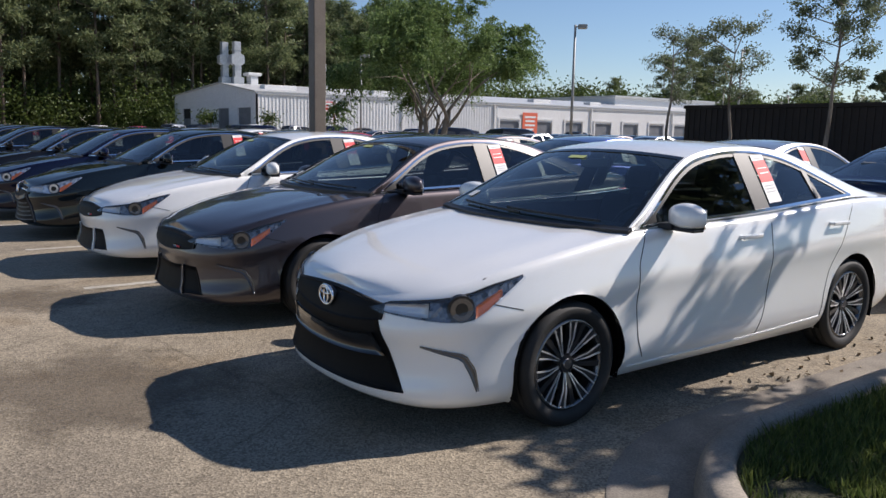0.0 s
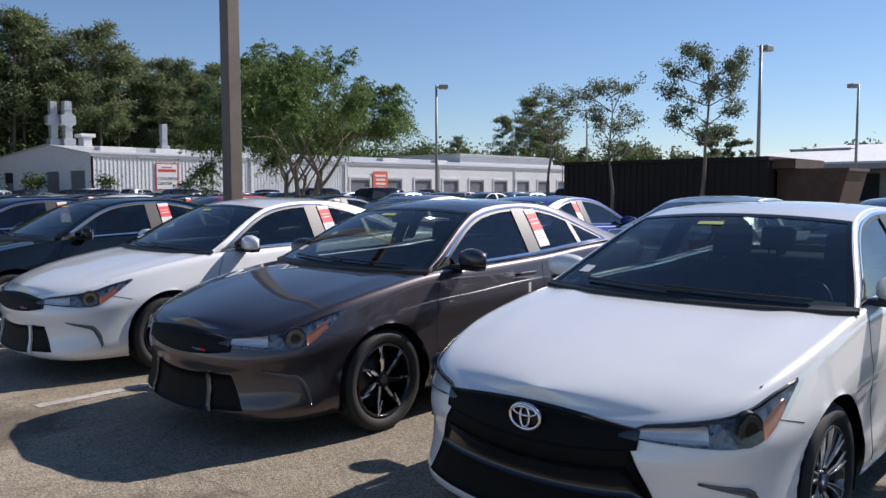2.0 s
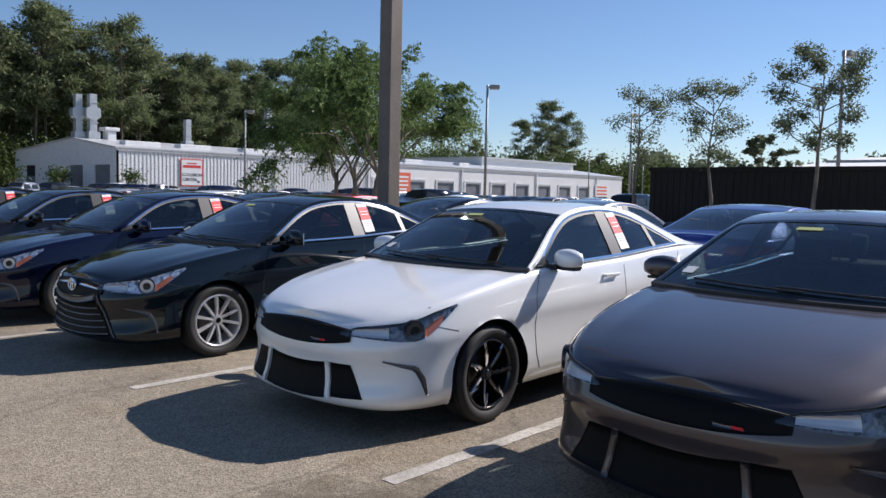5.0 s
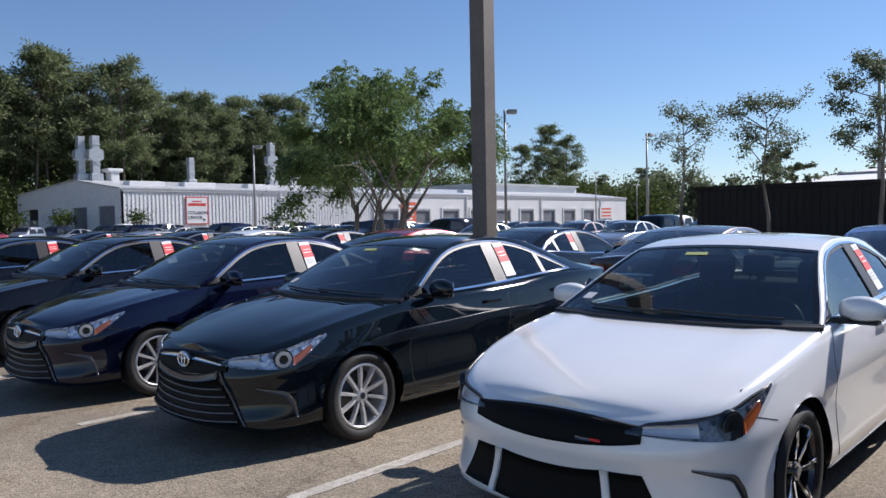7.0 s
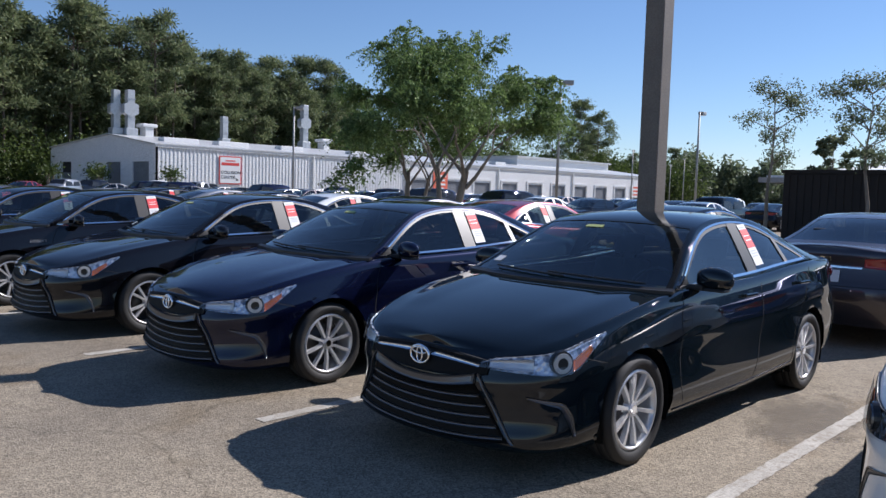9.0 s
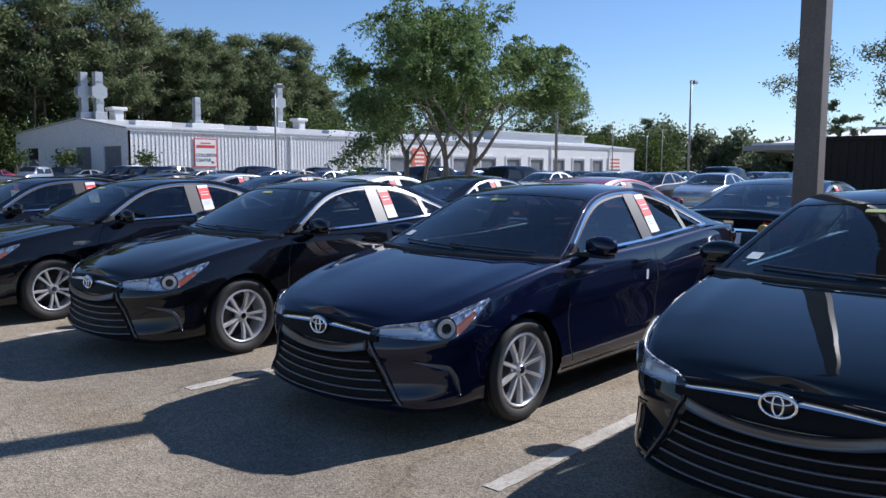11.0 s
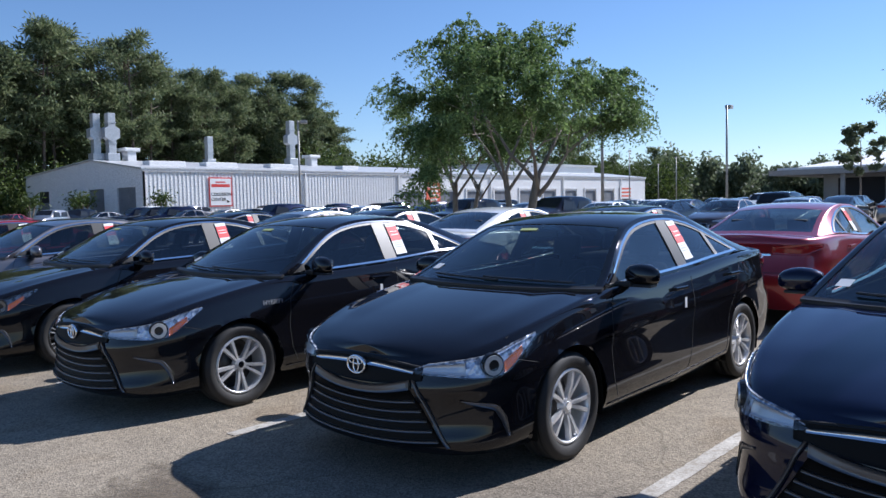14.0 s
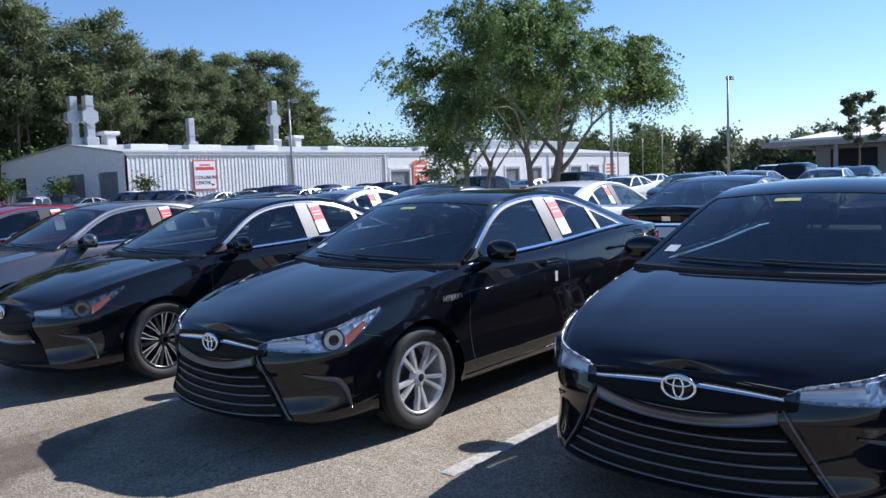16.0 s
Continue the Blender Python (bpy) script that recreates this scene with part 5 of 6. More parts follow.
# gable end with three openings
gcuts = [(1.7, 6.0, 0.0, 4.1), (9.3, 13.4, 0.0, 4.1), (24.8, 28.5, 0.0, 4.2)]
ys = sorted({0.0, 12.5, BD} | {c[0] for c in gcuts} | {c[1] for c in gcuts})


def gz(d):
    return 5.95 + 1.55 * d / 12.5 if d < 12.5 else 7.5 - 1.3 * (d - 12.5) / 19.5


for a, b in zip(ys, ys[1:]):
    here = [c for c in gcuts if c[0] < (a + b) / 2 < c[1]]
    for z0 in ([0.0] if not here else ([] if here[0][2] == 0 else [0.0]) + [here[0][3]]):
        top = z0 == 0.0 and here
        zs = (here[0][2], here[0][2]) if top else (gz(a), gz(b))
        bm = bmesh.new()
        v = [bm.verts.new(q) for q in ((BX0, BY + a, z0), (BX0, BY + b, z0), (BX0, BY + b, zs[1]), (BX0, BY + a, zs[0]))]
        w = [bm.verts.new((BX0 + 0.25, q.co.y, q.co.z)) for q in v]
        bm.faces.new(v[::-1])
        bm.faces.new(w)
        for i in range(4):
            bm.faces.new((v[i], v[(i + 1) % 4], w[(i + 1) % 4], w[i]))
        part("gable_panel", bm, GABLE_WALL, bld)
for c in gcuts:
    part("gable_door", boxes((BX0 + 0.15, BX0 + 0.2, BY + c[0], BY + c[1], c[2], c[3] * (0.65 if c[0] > 15 else 1.0))), DOOR_GREY, bld)
    # thin near-black sheet behind each opening, standing in for the shade indoors
    part("dark_bay", boxes((BX0 + 0.3, BX0 + 0.35, BY + c[0] - 0.5, BY + c[1] + 0.5, 0, c[3] + 0.4)), DARK_INSIDE, bld)
bm = bmesh.new()
for s in (0, 1):
    y0, y1 = (BY - 0.25, BY + 12.5) if s == 0 else (BY + 12.5, BY + BD + 0.25)
    z0, z1 = (6.0, 7.53) if s == 0 else (7.53, 6.2)
    v = [bm.verts.new(q) for q in ((BX0 - 0.25, y0, z0), (BX1, y0, z0), (BX1, y1, z1), (BX0 - 0.25, y1, z1))]
    w = [bm.verts.new((q.co.x, q.co.y, q.co.z + 0.14)) for q in v]
    bm.faces.new(v[::-1])
    bm.faces.new(w)
    for i in range(4):
        bm.faces.new((v[i], v[(i + 1) % 4], w[(i + 1) % 4], w[i]))
part("roof", bm, ROOF_SHEET, bld)
part("back_wall", boxes((BX0, BX1, BY + BD, BY + BD + 0.25, 0, 5.9), (BX1 - 0.25, BX1, BY, BY + BD, 0, 5.9)), METAL_WALL, bld)
# one long near-black sheet gives the shade behind the half-open bay doors
part("inner_dark", boxes((80, BX1 - 1, BY + 3, BY + 3.1, 0, 5)), DARK_INSIDE, bld)
# taller rear block near the far end
part("rear_block", boxes((118, 150, BY + 8, BY + 30, 0, 8.6)), METAL_WALL, bld)
part("rear_block_roof", boxes((117.5, 150.5, BY + 7.5, BY + 30.5, 8.6, 8.9)), ROOF_SHEET, bld)


def exhaust_stack(x, y, z0, z1, w, hexed, label):
    st = empty("exhaust_stack", pose(x, y, z0), label, "exhaust", "roof stacks")
    h = z1 - z0
    part("base_box", boxes((-w * 0.8, w * 0.8, -w * 0.8, w * 0.8, -0.9, h * 0.16), bevel=0.05), DUCT, st)
    part("duct", boxes((-w / 2, w / 2, -w / 2, w / 2, h * 0.16, h), bevel=0.03), DUCT, st)
    if hexed:
        bm = bmesh.new()
        r = w * 1.15
        cyl(bm, (0, -w * 0.6, h * 0.58), (0, w * 0.55, h * 0.58), r, r, 6)
        part("hex_housing", bm, DUCT, st)
    for z in (0.36, 0.8):
        part("flange", boxes((-w * 0.58, w * 0.58, -w * 0.58, w * 0.58, h * z, h * z + 0.08)), DUCT, st)


exhaust_stack(42.95, 107.4, 7.5, 13.1, 0.85, True, "tall square galvanised roof exhaust stack with hexagonal housing")
exhaust_stack(44.4, 106.6, 7.5, 13.2, 0.92, True, "tall square galvanised roof exhaust stack with hexagonal housing")
exhaust_stack(57.9, 107.0, 7.5, 11.1, 0.8, False, "plain galvanised roof exhaust stack")
exhaust_stack(71.4, 107.0, 7.5, 14.0, 0.9, True, "tall square galvanised roof exhaust stack with hexagonal housing")


def roof_unit(x, y, z, sx, sz, label):
    u = empty("roof_ventilator", pose(x, y, z), label, "ventilator", "roof ventilators")
    part("curb", boxes((-sx, sx, -0.8, 0.8, -0.6, sz), bevel=0.06), TRIM_WHITE, u)
    return u


for x, y, sx in ((47.3, 99.5, 2.3), (54.5, 99.5, 2.2), (63.5, 99.5, 1.8), (75.5, 99.5, 1.5), (95, 99.5, 2.0), (108, 99.5, 1.4)):
    roof_unit(x, y, 6.75, sx, 0.42, "low white ridge ventilator on the metal roof")
for x, y in ((46.8, 107.0), (75.1, 107.0)):
    u = roof_unit(x, y, 7.4, 0.55, 1.3, "white roof fan with flat mushroom cap")
    part("cap", boxes((-1.0, 1.0, -1.0, 1.0, 1.3, 1.75), bevel=0.1), TRIM_WHITE, u)


def text_mesh(name, body, size, m, material, parent):
    cu = bpy.data.curves.new(name, "FONT")
    cu.body, cu.size, cu.extrude = body, size, size * 0.02
    cu.align_x, cu.align_y = "LEFT", "CENTER"
    tmp = bpy.data.objects.new(name, cu)
    me = bpy.data.meshes.new_from_object(tmp)
    bpy.data.objects.remove(tmp)
    me.materials.clear()
    me.materials.append(material)
    ob = part_mesh(name, me, parent)
    ob.matrix_basis = m
    return ob


UP = pose(0, 0, 0, 90, 0, 0)
sg = empty("collision_center_sign", pose(50.2, BY - 0.1, 1.75), "white sign with red border reading collision center", "sign")
part("board", boxes((0, 3.05, -0.03, 0.03, 0, 3.4)), SIGN_RED, sg)
part("panel", boxes((0.13, 2.92, -0.05, -0.03, 0.13, 3.27)), SIGN_WHITE, sg)
part("red_bar", boxes((0.3, 2.75, -0.065, -0.05, 2.28, 2.62)), SIGN_RED, sg)
part("red_dash", boxes((0.85, 2.2, -0.065, -0.05, 2.78, 2.92)), SIGN_RED, sg)
text_mesh("lettering", "COLLISION", 0.54, Matrix.Translation((0.22, -0.06, 1.42)) @ UP, INK, sg)
text_mesh("lettering", "CENTER", 0.54, Matrix.Translation((0.22, -0.06, 0.82)) @ UP, INK, sg)
bm = bmesh.new()
v = [bm.verts.new(q) for q in ((2.3, -0.062, 0.38), (2.72, -0.062, 0.56), (2.3, -0.062, 0.76))]
bm.faces.new(v)
part("arrow", bm, INK, sg)
sg = empty("red_panel_sign", pose(87.2, BY - 0.16, 1.35), "orange-red sign with white bars beside the bay doors", "sign")
part("board", boxes((0, 3.2, -0.03, 0.03, 0, 3.4)), SIGN_ORANGE, sg)
for k, (a, b) in enumerate(((0.4, 2.8), (0.6, 2.6), (0.5, 2.7), (0.8, 2.4))):
    part("letter_bar", boxes((a, b, -0.045, -0.03, 2.55 - 0.65 * k, 2.85 - 0.65 * k)), SIGN_WHITE, sg)
sg = empty("small_wall_sign", pose(146.5, BY - 0.16, 1.6), "white wall sign with pale red bars", "sign")
part("board", boxes((0, 5.2, -0.03, 0.03, 0, 2.6)), SIGN_WHITE, sg)
for k in range(3):
    part("letter_bar", boxes((0.6, 4.6, -0.045, -0.03, 0.4 + 0.75 * k, 0.75 + 0.75 * k)), SIGN_ORANGE, sg)

# ---- dark shed and dumpster across the lot ----
shed = empty("dark_shed", pose(27.0, 11.2, 0), "long dark brown clad enclosure with flat top", "shed")
part("wall", boxes((0, 5.5, 0, 7.7, 0, 2.52), bevel=0.03), SHED, shed)
part("top_rail", boxes((-0.05, 5.55, -0.05, 7.75, 2.52, 2.64)), SHED, shed)
batten = part("batten", boxes((-0.03, 0.002, 0.05, 0.12, 0.05, 2.5)), SHED, shed)
for k in range(1, 32):
    part_mesh("batten", batten.data, shed).location = (0, 0.24 * k, 0)
part("roof_lip", boxes((0.3, 3.2, -0.75, -0.02, 2.25, 2.55)), RUST, shed)
dp = empty("dumpster", pose(27.6, 9.2, 0), "brown steel dumpster with sloping front", "dumpster")
bm = bmesh.new()
prof = [(0.0, 0.2), (0.55, 2.15), (2.1, 2.15), (2.1, 0.2)]
v = [bm.verts.new((0, y - 0.2, z)) for y, z in [(0.45, 0.2), (0.0, 2.15), (2.1, 2.15), (2.1, 0.2)]]
w = [bm.verts.new((2.2, q.co.y, q.co.z)) for q in v]
bm.faces.new(v)
bm.faces.new(w[::-1])
for i in range(4):
    bm.faces.new((v[(i + 1) % 4], v[i], w[i], w[(i + 1) % 4]))
part("bin", bm, RUST, dp)
part("rim", boxes((-0.05, 2.25, -0.25, 1.95, 2.15, 2.24)), RUST, dp)
part("foot_rail", boxes((0.1, 0.3, 0.4, 1.8, 0.0, 0.2), (1.9, 2.1, 0.4, 1.8, 0.0, 0.2)), RUST, dp)

# ---- showroom at the far right ----
sh = empty("flat_roofed_building", pose(88.0, -12.0, 0), "low grey building with white flat roof and deep canopy", "building")
part("wall", boxes((4, 40, 0, 52, 0, 4.4)), TAN_WALL, sh)
part("canopy", boxes((0, 40, -2, 56.5, 3.7, 4.25)), TAN_WALL, sh)
part("roof", boxes((0.6, 40, -1.4, 55.8, 4.25, 4.5)), WHITE_ROOF, sh)
bm = bmesh.new()
v = [bm.verts.new(q) for q in ((1, 0, 4.5), (24, 0, 7.4), (24, 46, 7.4), (1, 54, 4.5))]
w = [bm.verts.new((q.co.x, q.co.y, 4.4)) for q in v]
bm.faces.new(v)
for i in range(4):
    bm.faces.new((w[i], w[(i + 1) % 4], v[(i + 1) % 4], v[i]))
part("pitched_roof", bm, WHITE_ROOF, sh)
for k in range(9):
    part("shop_window", boxes((3.9, 3.98, 2 + 5.5 * k, 6.5 + 5.5 * k, 0.5, 3.3)), DARK_INSIDE, sh)
    part("column", boxes((0.5, 0.9, 1 + 6 * k, 1.4 + 6 * k, 0, 3.7)), TAN_WALL, sh)
for y, l in ((4, 4), (13, 6), (24, 5), (33, 2), (41, 7)):
    u = empty("roof_unit", pose(104, -12 + y, 5.4), "grey rooftop air unit on the white roof", "air unit", "roof units")
    part("casing", boxes((0, 3, 0, l, -0.4, 1.3), bevel=0.05), DARK_INSIDE if y == 33 else TAN_WALL, u)

# ---- trees ----


def limb_mesh(name, segs, material):
    bm = bmesh.new()
    for a, b, r0, r1 in segs:
        cyl(bm, a, b, r0, r1, 8, caps=False)
    me = bpy.data.meshes.new(name)
    bm.to_mesh(me)
    bm.free()
    me.materials.append(material)
    me.polygons.foreach_set("use_smooth", [True] * len(me.polygons))
    return me


def grow(rnd, base, direction, length, r, depth, segs, tips, droop=0.0, spread=0.6):
    """Recursive limbs; collects twig ends."""
    a = Vector(base)
    d = Vector(direction).normalized()
    n = 3
    for k in range(n):
        b = a + d * (length / n)
        r1 = r * 0.82
        segs.append((tuple(a), tuple(b), r, r1))
        a, r = b, r1
        d = (d + Vector((rnd.gauss(0, 0.12), rnd.gauss(0, 0.12), rnd.gauss(0, 0.08) - droop))).normalized()
        if depth <= 1:
            tips.append((tuple(a), depth))
    if depth == 0:
        return
    for k in range(rnd.choice((2, 3, 3))):
        ax = Vector((rnd.gauss(0, 1), rnd.gauss(0, 1), rnd.gauss(0, 0.4))).normalized()
        nd_ = (d + ax * spread * rnd.uniform(0.7, 1.3)).normalized()
        grow(rnd, a, nd_, length * rnd.uniform(0.62, 0.85), r * 0.66, depth - 1, segs, tips, droop, spread)


def leafy_tree(name, place, seed, trunks, leaf_mat, leaf_n, leaf_size, puff, label, droop=0.0, depth=4):
    rnd = random.Random(seed)
    rng = np.random.default_rng(seed)
    tree = empty(name, pose(*place, 0), label, "tree", "trees in the lot")
    segs, tips = [], []
    for (bx, by), dr, trunk_h, r, l1, spread in trunks:
        top = Vector((bx, by, 0)) + Vector(dr) * trunk_h
        mid = Vector((bx, by, 0)) + Vector(dr) * trunk_h * 0.5 + Vector((rnd.gauss(0, 0.04), rnd.gauss(0, 0.04), 0))
        segs += [((bx, by, 0), tuple(mid), r, r * 0.88), (tuple(mid), tuple(top), r * 0.88, r * 0.75)]
        for k in range(4):
            a = k * 1.7 + rnd.uniform(-0.3, 0.3)
            grow(rnd, top - Vector((0, 0, 0.25 * k)), (math.cos(a) * spread, math.sin(a) * spread, 1.0), l1 * rnd.uniform(0.85, 1.15), r * 0.5, depth - 1, segs, tips, droop, 0.62)
    part_mesh("trunk", limb_mesh("trunk", segs, BARK), tree)
    tp = np.array([t[0] for t in tips])
    mid_ = tp.mean(axis=0)
    per = 26
    ns = leaf_n // per
    foot = tp[rng.integers(0, len(tp), ns)] + rng.normal(0, puff * 0.35, (ns, 3))
    out = (foot - mid_) / np.linalg.norm(foot - mid_, axis=1)[:, None]
    d = rng.normal(0, 1, (ns, 3)) * (1, 1, 0.6) + out * 0.8 + (0, 0, 0.25)
    d /= np.linalg.norm(d, axis=1)[:, None]
    length = rng.uniform(1.4, 4.2, (ns, 1)) * puff
    t = np.linspace(0.05, 1.0, per)[None, :, None]
    pts = foot[:, None] + d[:, None] * length[:, None] * t
    pts[:, :, 2] -= (0.25 + 9.0 * droop) * length * t[:, :, 0] ** 2
    pts = pts.reshape(-1, 3) + rng.normal(0, puff * 0.16, (ns * per, 3))
    part_mesh("crown", leaves_mesh("crown", pts, leaf_size, leaf_mat, seed), tree)
    return tree


leafy_tree("shade_tree", (25.1, 32.0), 4, [((0.0, 0.0), (0.12, -0.14, 1), 2.5, 0.19, 2.3, 0.85), ((-0.25, 0.35), (-0.08, 0.10, 1), 2.6, 0.14, 2.2, 0.7)], LEAF_ELM, 92000, (0.036, 0.085), 0.25,
           "broad green shade tree with drooping twigs", droop=0.045, depth=4)
leafy_tree("shade_tree", (28.4, 38.4), 9, [((0.0, 0.0), (0.05, 0.05, 1), 2.5, 0.15, 2.1, 0.75), ((0.5, -0.5), (0.10, -0.14, 1), 2.4, 0.11, 1.6, 0.7)], LEAF_ELM, 64000, (0.036, 0.085), 0.25,
           "green shade tree with fine drooping twigs", droop=0.045, depth=4)


def young_tree(place, seed, h, clear, reach, n_leaf, label, size=(0.03, 0.065)):
    """A slim leader with side branches and open tufts of leaves."""
    rnd = random.Random(seed)
    rng = np.random.default_rng(seed)
    tree = empty("young_tree", pose(*place, 0, 0, 0, rnd.uniform(0, 360)), label, "tree", "trees in the lot")
    segs, tips = [], []
    a = Vector((0, 0, 0))
    n = 9
    for k in range(n):
        b = a + Vector((rnd.gauss(0, 0.035), rnd.gauss(0, 0.035), h * 0.97 / n))
        r0 = 0.022 * h * (1 - 0.9 * k / n) * 0.72
        segs.append((tuple(a), tuple(b), r0, r0 * 0.86))
        if b.z > clear * 0.92:
            for j in range(3):
                f = (b.z - clear) / (h - clear)
                l = reach * (0.45 + 0.75 * math.sin(math.pi * min(0.95, max(0.1, f * 0.9 + 0.12)))) * rnd.uniform(0.45, 1.15)
                t = rnd.uniform(0, 6.28)
                c = b + Vector((math.cos(t) * l * 0.55, math.sin(t) * l * 0.55, l * rnd.uniform(0.2, 0.5)))
                d = c + Vector((math.cos(t + rnd.gauss(0, 0.4)) * l * 0.45, math.sin(t + rnd.gauss(0, 0.4)) * l * 0.45, l * rnd.uniform(-0.05, 0.4)))
                segs += [(tuple(b), tuple(c), 0.02, 0.014), (tuple(c), tuple(d), 0.014, 0.006)]
                tips += [tuple(d), tuple(c.lerp(d, 0.5))]
                for q in range(3):
                    e = c.lerp(d, rnd.random()) + Vector((rnd.gauss(0, 0.22), rnd.gauss(0, 0.22), rnd.gauss(0.08, 0.16)))
                    segs.append((tuple(c.lerp(d, 0.4)), tuple(e), 0.008, 0.004))
                    tips.append(tuple(e))
        a = b
    tips.append(tuple(a))
    part_mesh("trunk", limb_mesh("trunk", segs, BARK), tree)
    tp = np.array(tips)
    pts = tp[rng.integers(0, len(tp), n_leaf)] + rng.normal(0, 1, (n_leaf, 3)) * (0.13, 0.13, 0.10)
    part_mesh("crown", leaves_mesh("crown", pts, size, LEAF_OAK, seed), tree)


young_tree((25.97, 12.97), 21, 5.65, 2.7, 1.35, 9000, "slim young oak with full airy crown beside the dark shed")
young_tree((25.4, 15.87), 22, 4.9, 2.8, 1.3, 4600, "slim young oak with thin spreading crown beside the dark shed")
young_tree((26.3, 19.05), 27, 5.1, 2.8, 0.9, 3400, "slim young oak with sparse upright crown")
young_tree((70.0, 31.0), 25, 6.6, 2.4, 2.2, 3200, "round young tree before the flat-roofed building", (0.12, 0.25))
leafy_tree("island_tree", (10.3, -0.2), 31, [((0, 0), (0.0, -0.06, 1), 1.8, 0.12, 0.95, 0.6)], LEAF_OAK, 8500, (0.05, 0.10), 0.24, "leafy oak in the grass island")


def palm_shrub(x, y, label):
    p = empty("planted_shrub", pose(x, y, 0), label, "shrub", "shrubs by the workshop")
    for k in range(3):
        bm = bmesh.new()
        cyl(bm, (0, 0, 0), (0.5 * math.cos(k * 2.1), 0.5 * math.sin(k * 2.1), 2.3), 0.12, 0.08, 7)
        part("stem", bm, BARK, p)
    rng = np.random.default_rng(int(x))
    part_mesh("crown", leaves_mesh("crown", rng.normal(0, 1, (360, 3)) * (0.62, 0.62, 0.5) + (0, 0, 2.6), (0.12, 0.30), LEAF_WOOD, int(x) + 2, 0.35), p)


for x, y in ((42.6, 92.0), (37.0, 98.0), (33.5, 103.0), (39.5, 105.0)):
    palm_shrub(x, y, "small clumped palm by the workshop wall")


def pine_meshes(seed, h):
    rnd = random.Random(seed)
    rng = np.random.default_rng(seed)
    segs, pts = [], []
    lean = (rnd.gauss(0, 0.02), rnd.gauss(0, 0.02))
    for k in range(6):
        z0, z1 = h * k / 6, h * (k + 1) / 6
        segs.append(((lean[0] * z0, lean[1] * z0, z0), (lean[0] * z1, lean[1] * z1, z1), 0.30 * (1 - k / 7), 0.30 * (1 - (k + 1) / 7)))
    start = rnd.uniform(0.28, 0.42)
    for k in range(44):
        f = rnd.uniform(start, 0.98)
        z = h * f
        prof = 0.25 + 0.75 * math.sin(math.pi * min(1, (f - start) / (1 - start) * 0.8 + 0.18))
        ln_ = h * 0.19 * prof * rnd.uniform(0.55, 1.25)
        a = rnd.uniform(0, 6.28)
        tip = (lean[0] * z + ln_ * math.cos(a), lean[1] * z + ln_ * math.sin(a), z + ln_ * rnd.uniform(0.0, 0.5))
        segs.append(((lean[0] * z, lean[1] * z, z), tip, 0.07, 0.02))
        for j in range(3):
            t = rnd.uniform(0.45, 1.05)
            c = np.array([lean[0] * z, lean[1] * z, z]) * (1 - t) + np.array(tip) * t
            pts.append(c + rng.normal(0, 1, (66, 3)) * (0.66, 0.66, 0.36))
    return limb_mesh("trunk", segs, PINE_BARK), leaves_mesh("crown", np.concatenate(pts), (0.16, 0.40), LEAF_PINE, seed, 0.30)


PINES = [pine_meshes(100 + k, 23 + 2.2 * (k % 3)) for k in range(5)]
rnd = random.Random(8)
for k in range(100):
    far = k % 3
    x = -4 + 1.28 * k + rnd.uniform(-2.0, 2.0)
    y = 134 + 8 * far + rnd.uniform(-3, 3) + max(0, x - 60) * 0.25
    s = rnd.uniform(0.80, 1.10) * (1.07 if x < 62 else 1.0 if x < 112 else 1.0 - 0.45 * min(1, (x - 112) / 10))
    t = empty("pine_tree", pose(x, y, 0, 0, 0, rnd.uniform(0, 360)) @ Matrix.Scale(s, 4), "tall dark pine at the edge of the wood", "tree", "pine wood")
    tr, cr = PINES[k % 5]
    part_mesh("trunk", tr, t)
    part_mesh("crown", cr, t)


for x, y, s in ((178, 130, 0.92), (182, 133, 1.02), (186, 129, 0.98), (190, 134, 0.9), (172, 134, 0.8), (200, 126, 0.62), (212, 120, 0.6), (160, 140, 0.7)):
    t = empty("pine_tree", pose(x, y, 0, 0, 0, x * 7) @ Matrix.Scale(s, 4), "tall pine standing above the far trees", "tree", "pine wood")
    tr, cr = PINES[int(x) % 5]
    part_mesh("trunk", tr, t)
    part_mesh("crown", cr, t)


def wood_stuff(name, clumps, n_leaf, size, material, seed, label):
    rng = np.random.default_rng(seed)
    pts = np.concatenate([np.array(c) + rng.normal(0, 1, (n_leaf, 3)) * r for c, r in clumps])
    pts = pts[pts[:, 2] > 0.05]
    tagged(new(name, leaves_mesh(name, pts, size, material, seed, 0.5)), label, "trees", kind="stuff")


rnd = random.Random(15)
under = []
for k in range(150):
    x = -15 + 0.95 * k + rnd.uniform(-2, 2)
    y = 131 + rnd.uniform(-2, 8) + max(0, x - 55) * 0.2
    hgt = rnd.uniform(2.0, 7.5)
    for j in range(2):
        under.append(((x + rnd.gauss(0, 1), y + rnd.gauss(0, 1), hgt * (0.4 + 0.5 * j)), (1.7, 1.7, 1.6)))
wood_stuff("undergrowth", under, 260, (0.14, 0.34), LEAF_WOOD, 40, "bright green undergrowth below the pines")
back = []
for k in range(260):
    x = -40 + 0.62 * k
    back.append(((x, 164 + rnd.uniform(-3, 6), rnd.uniform(2, 12 if x < 60 else 8)), (2.8, 2.8, 2.8)))
wood_stuff("deep_wood", back, 110, (0.5, 1.1), LEAF_PINE, 41, "dark depth of the pine wood")
far = []
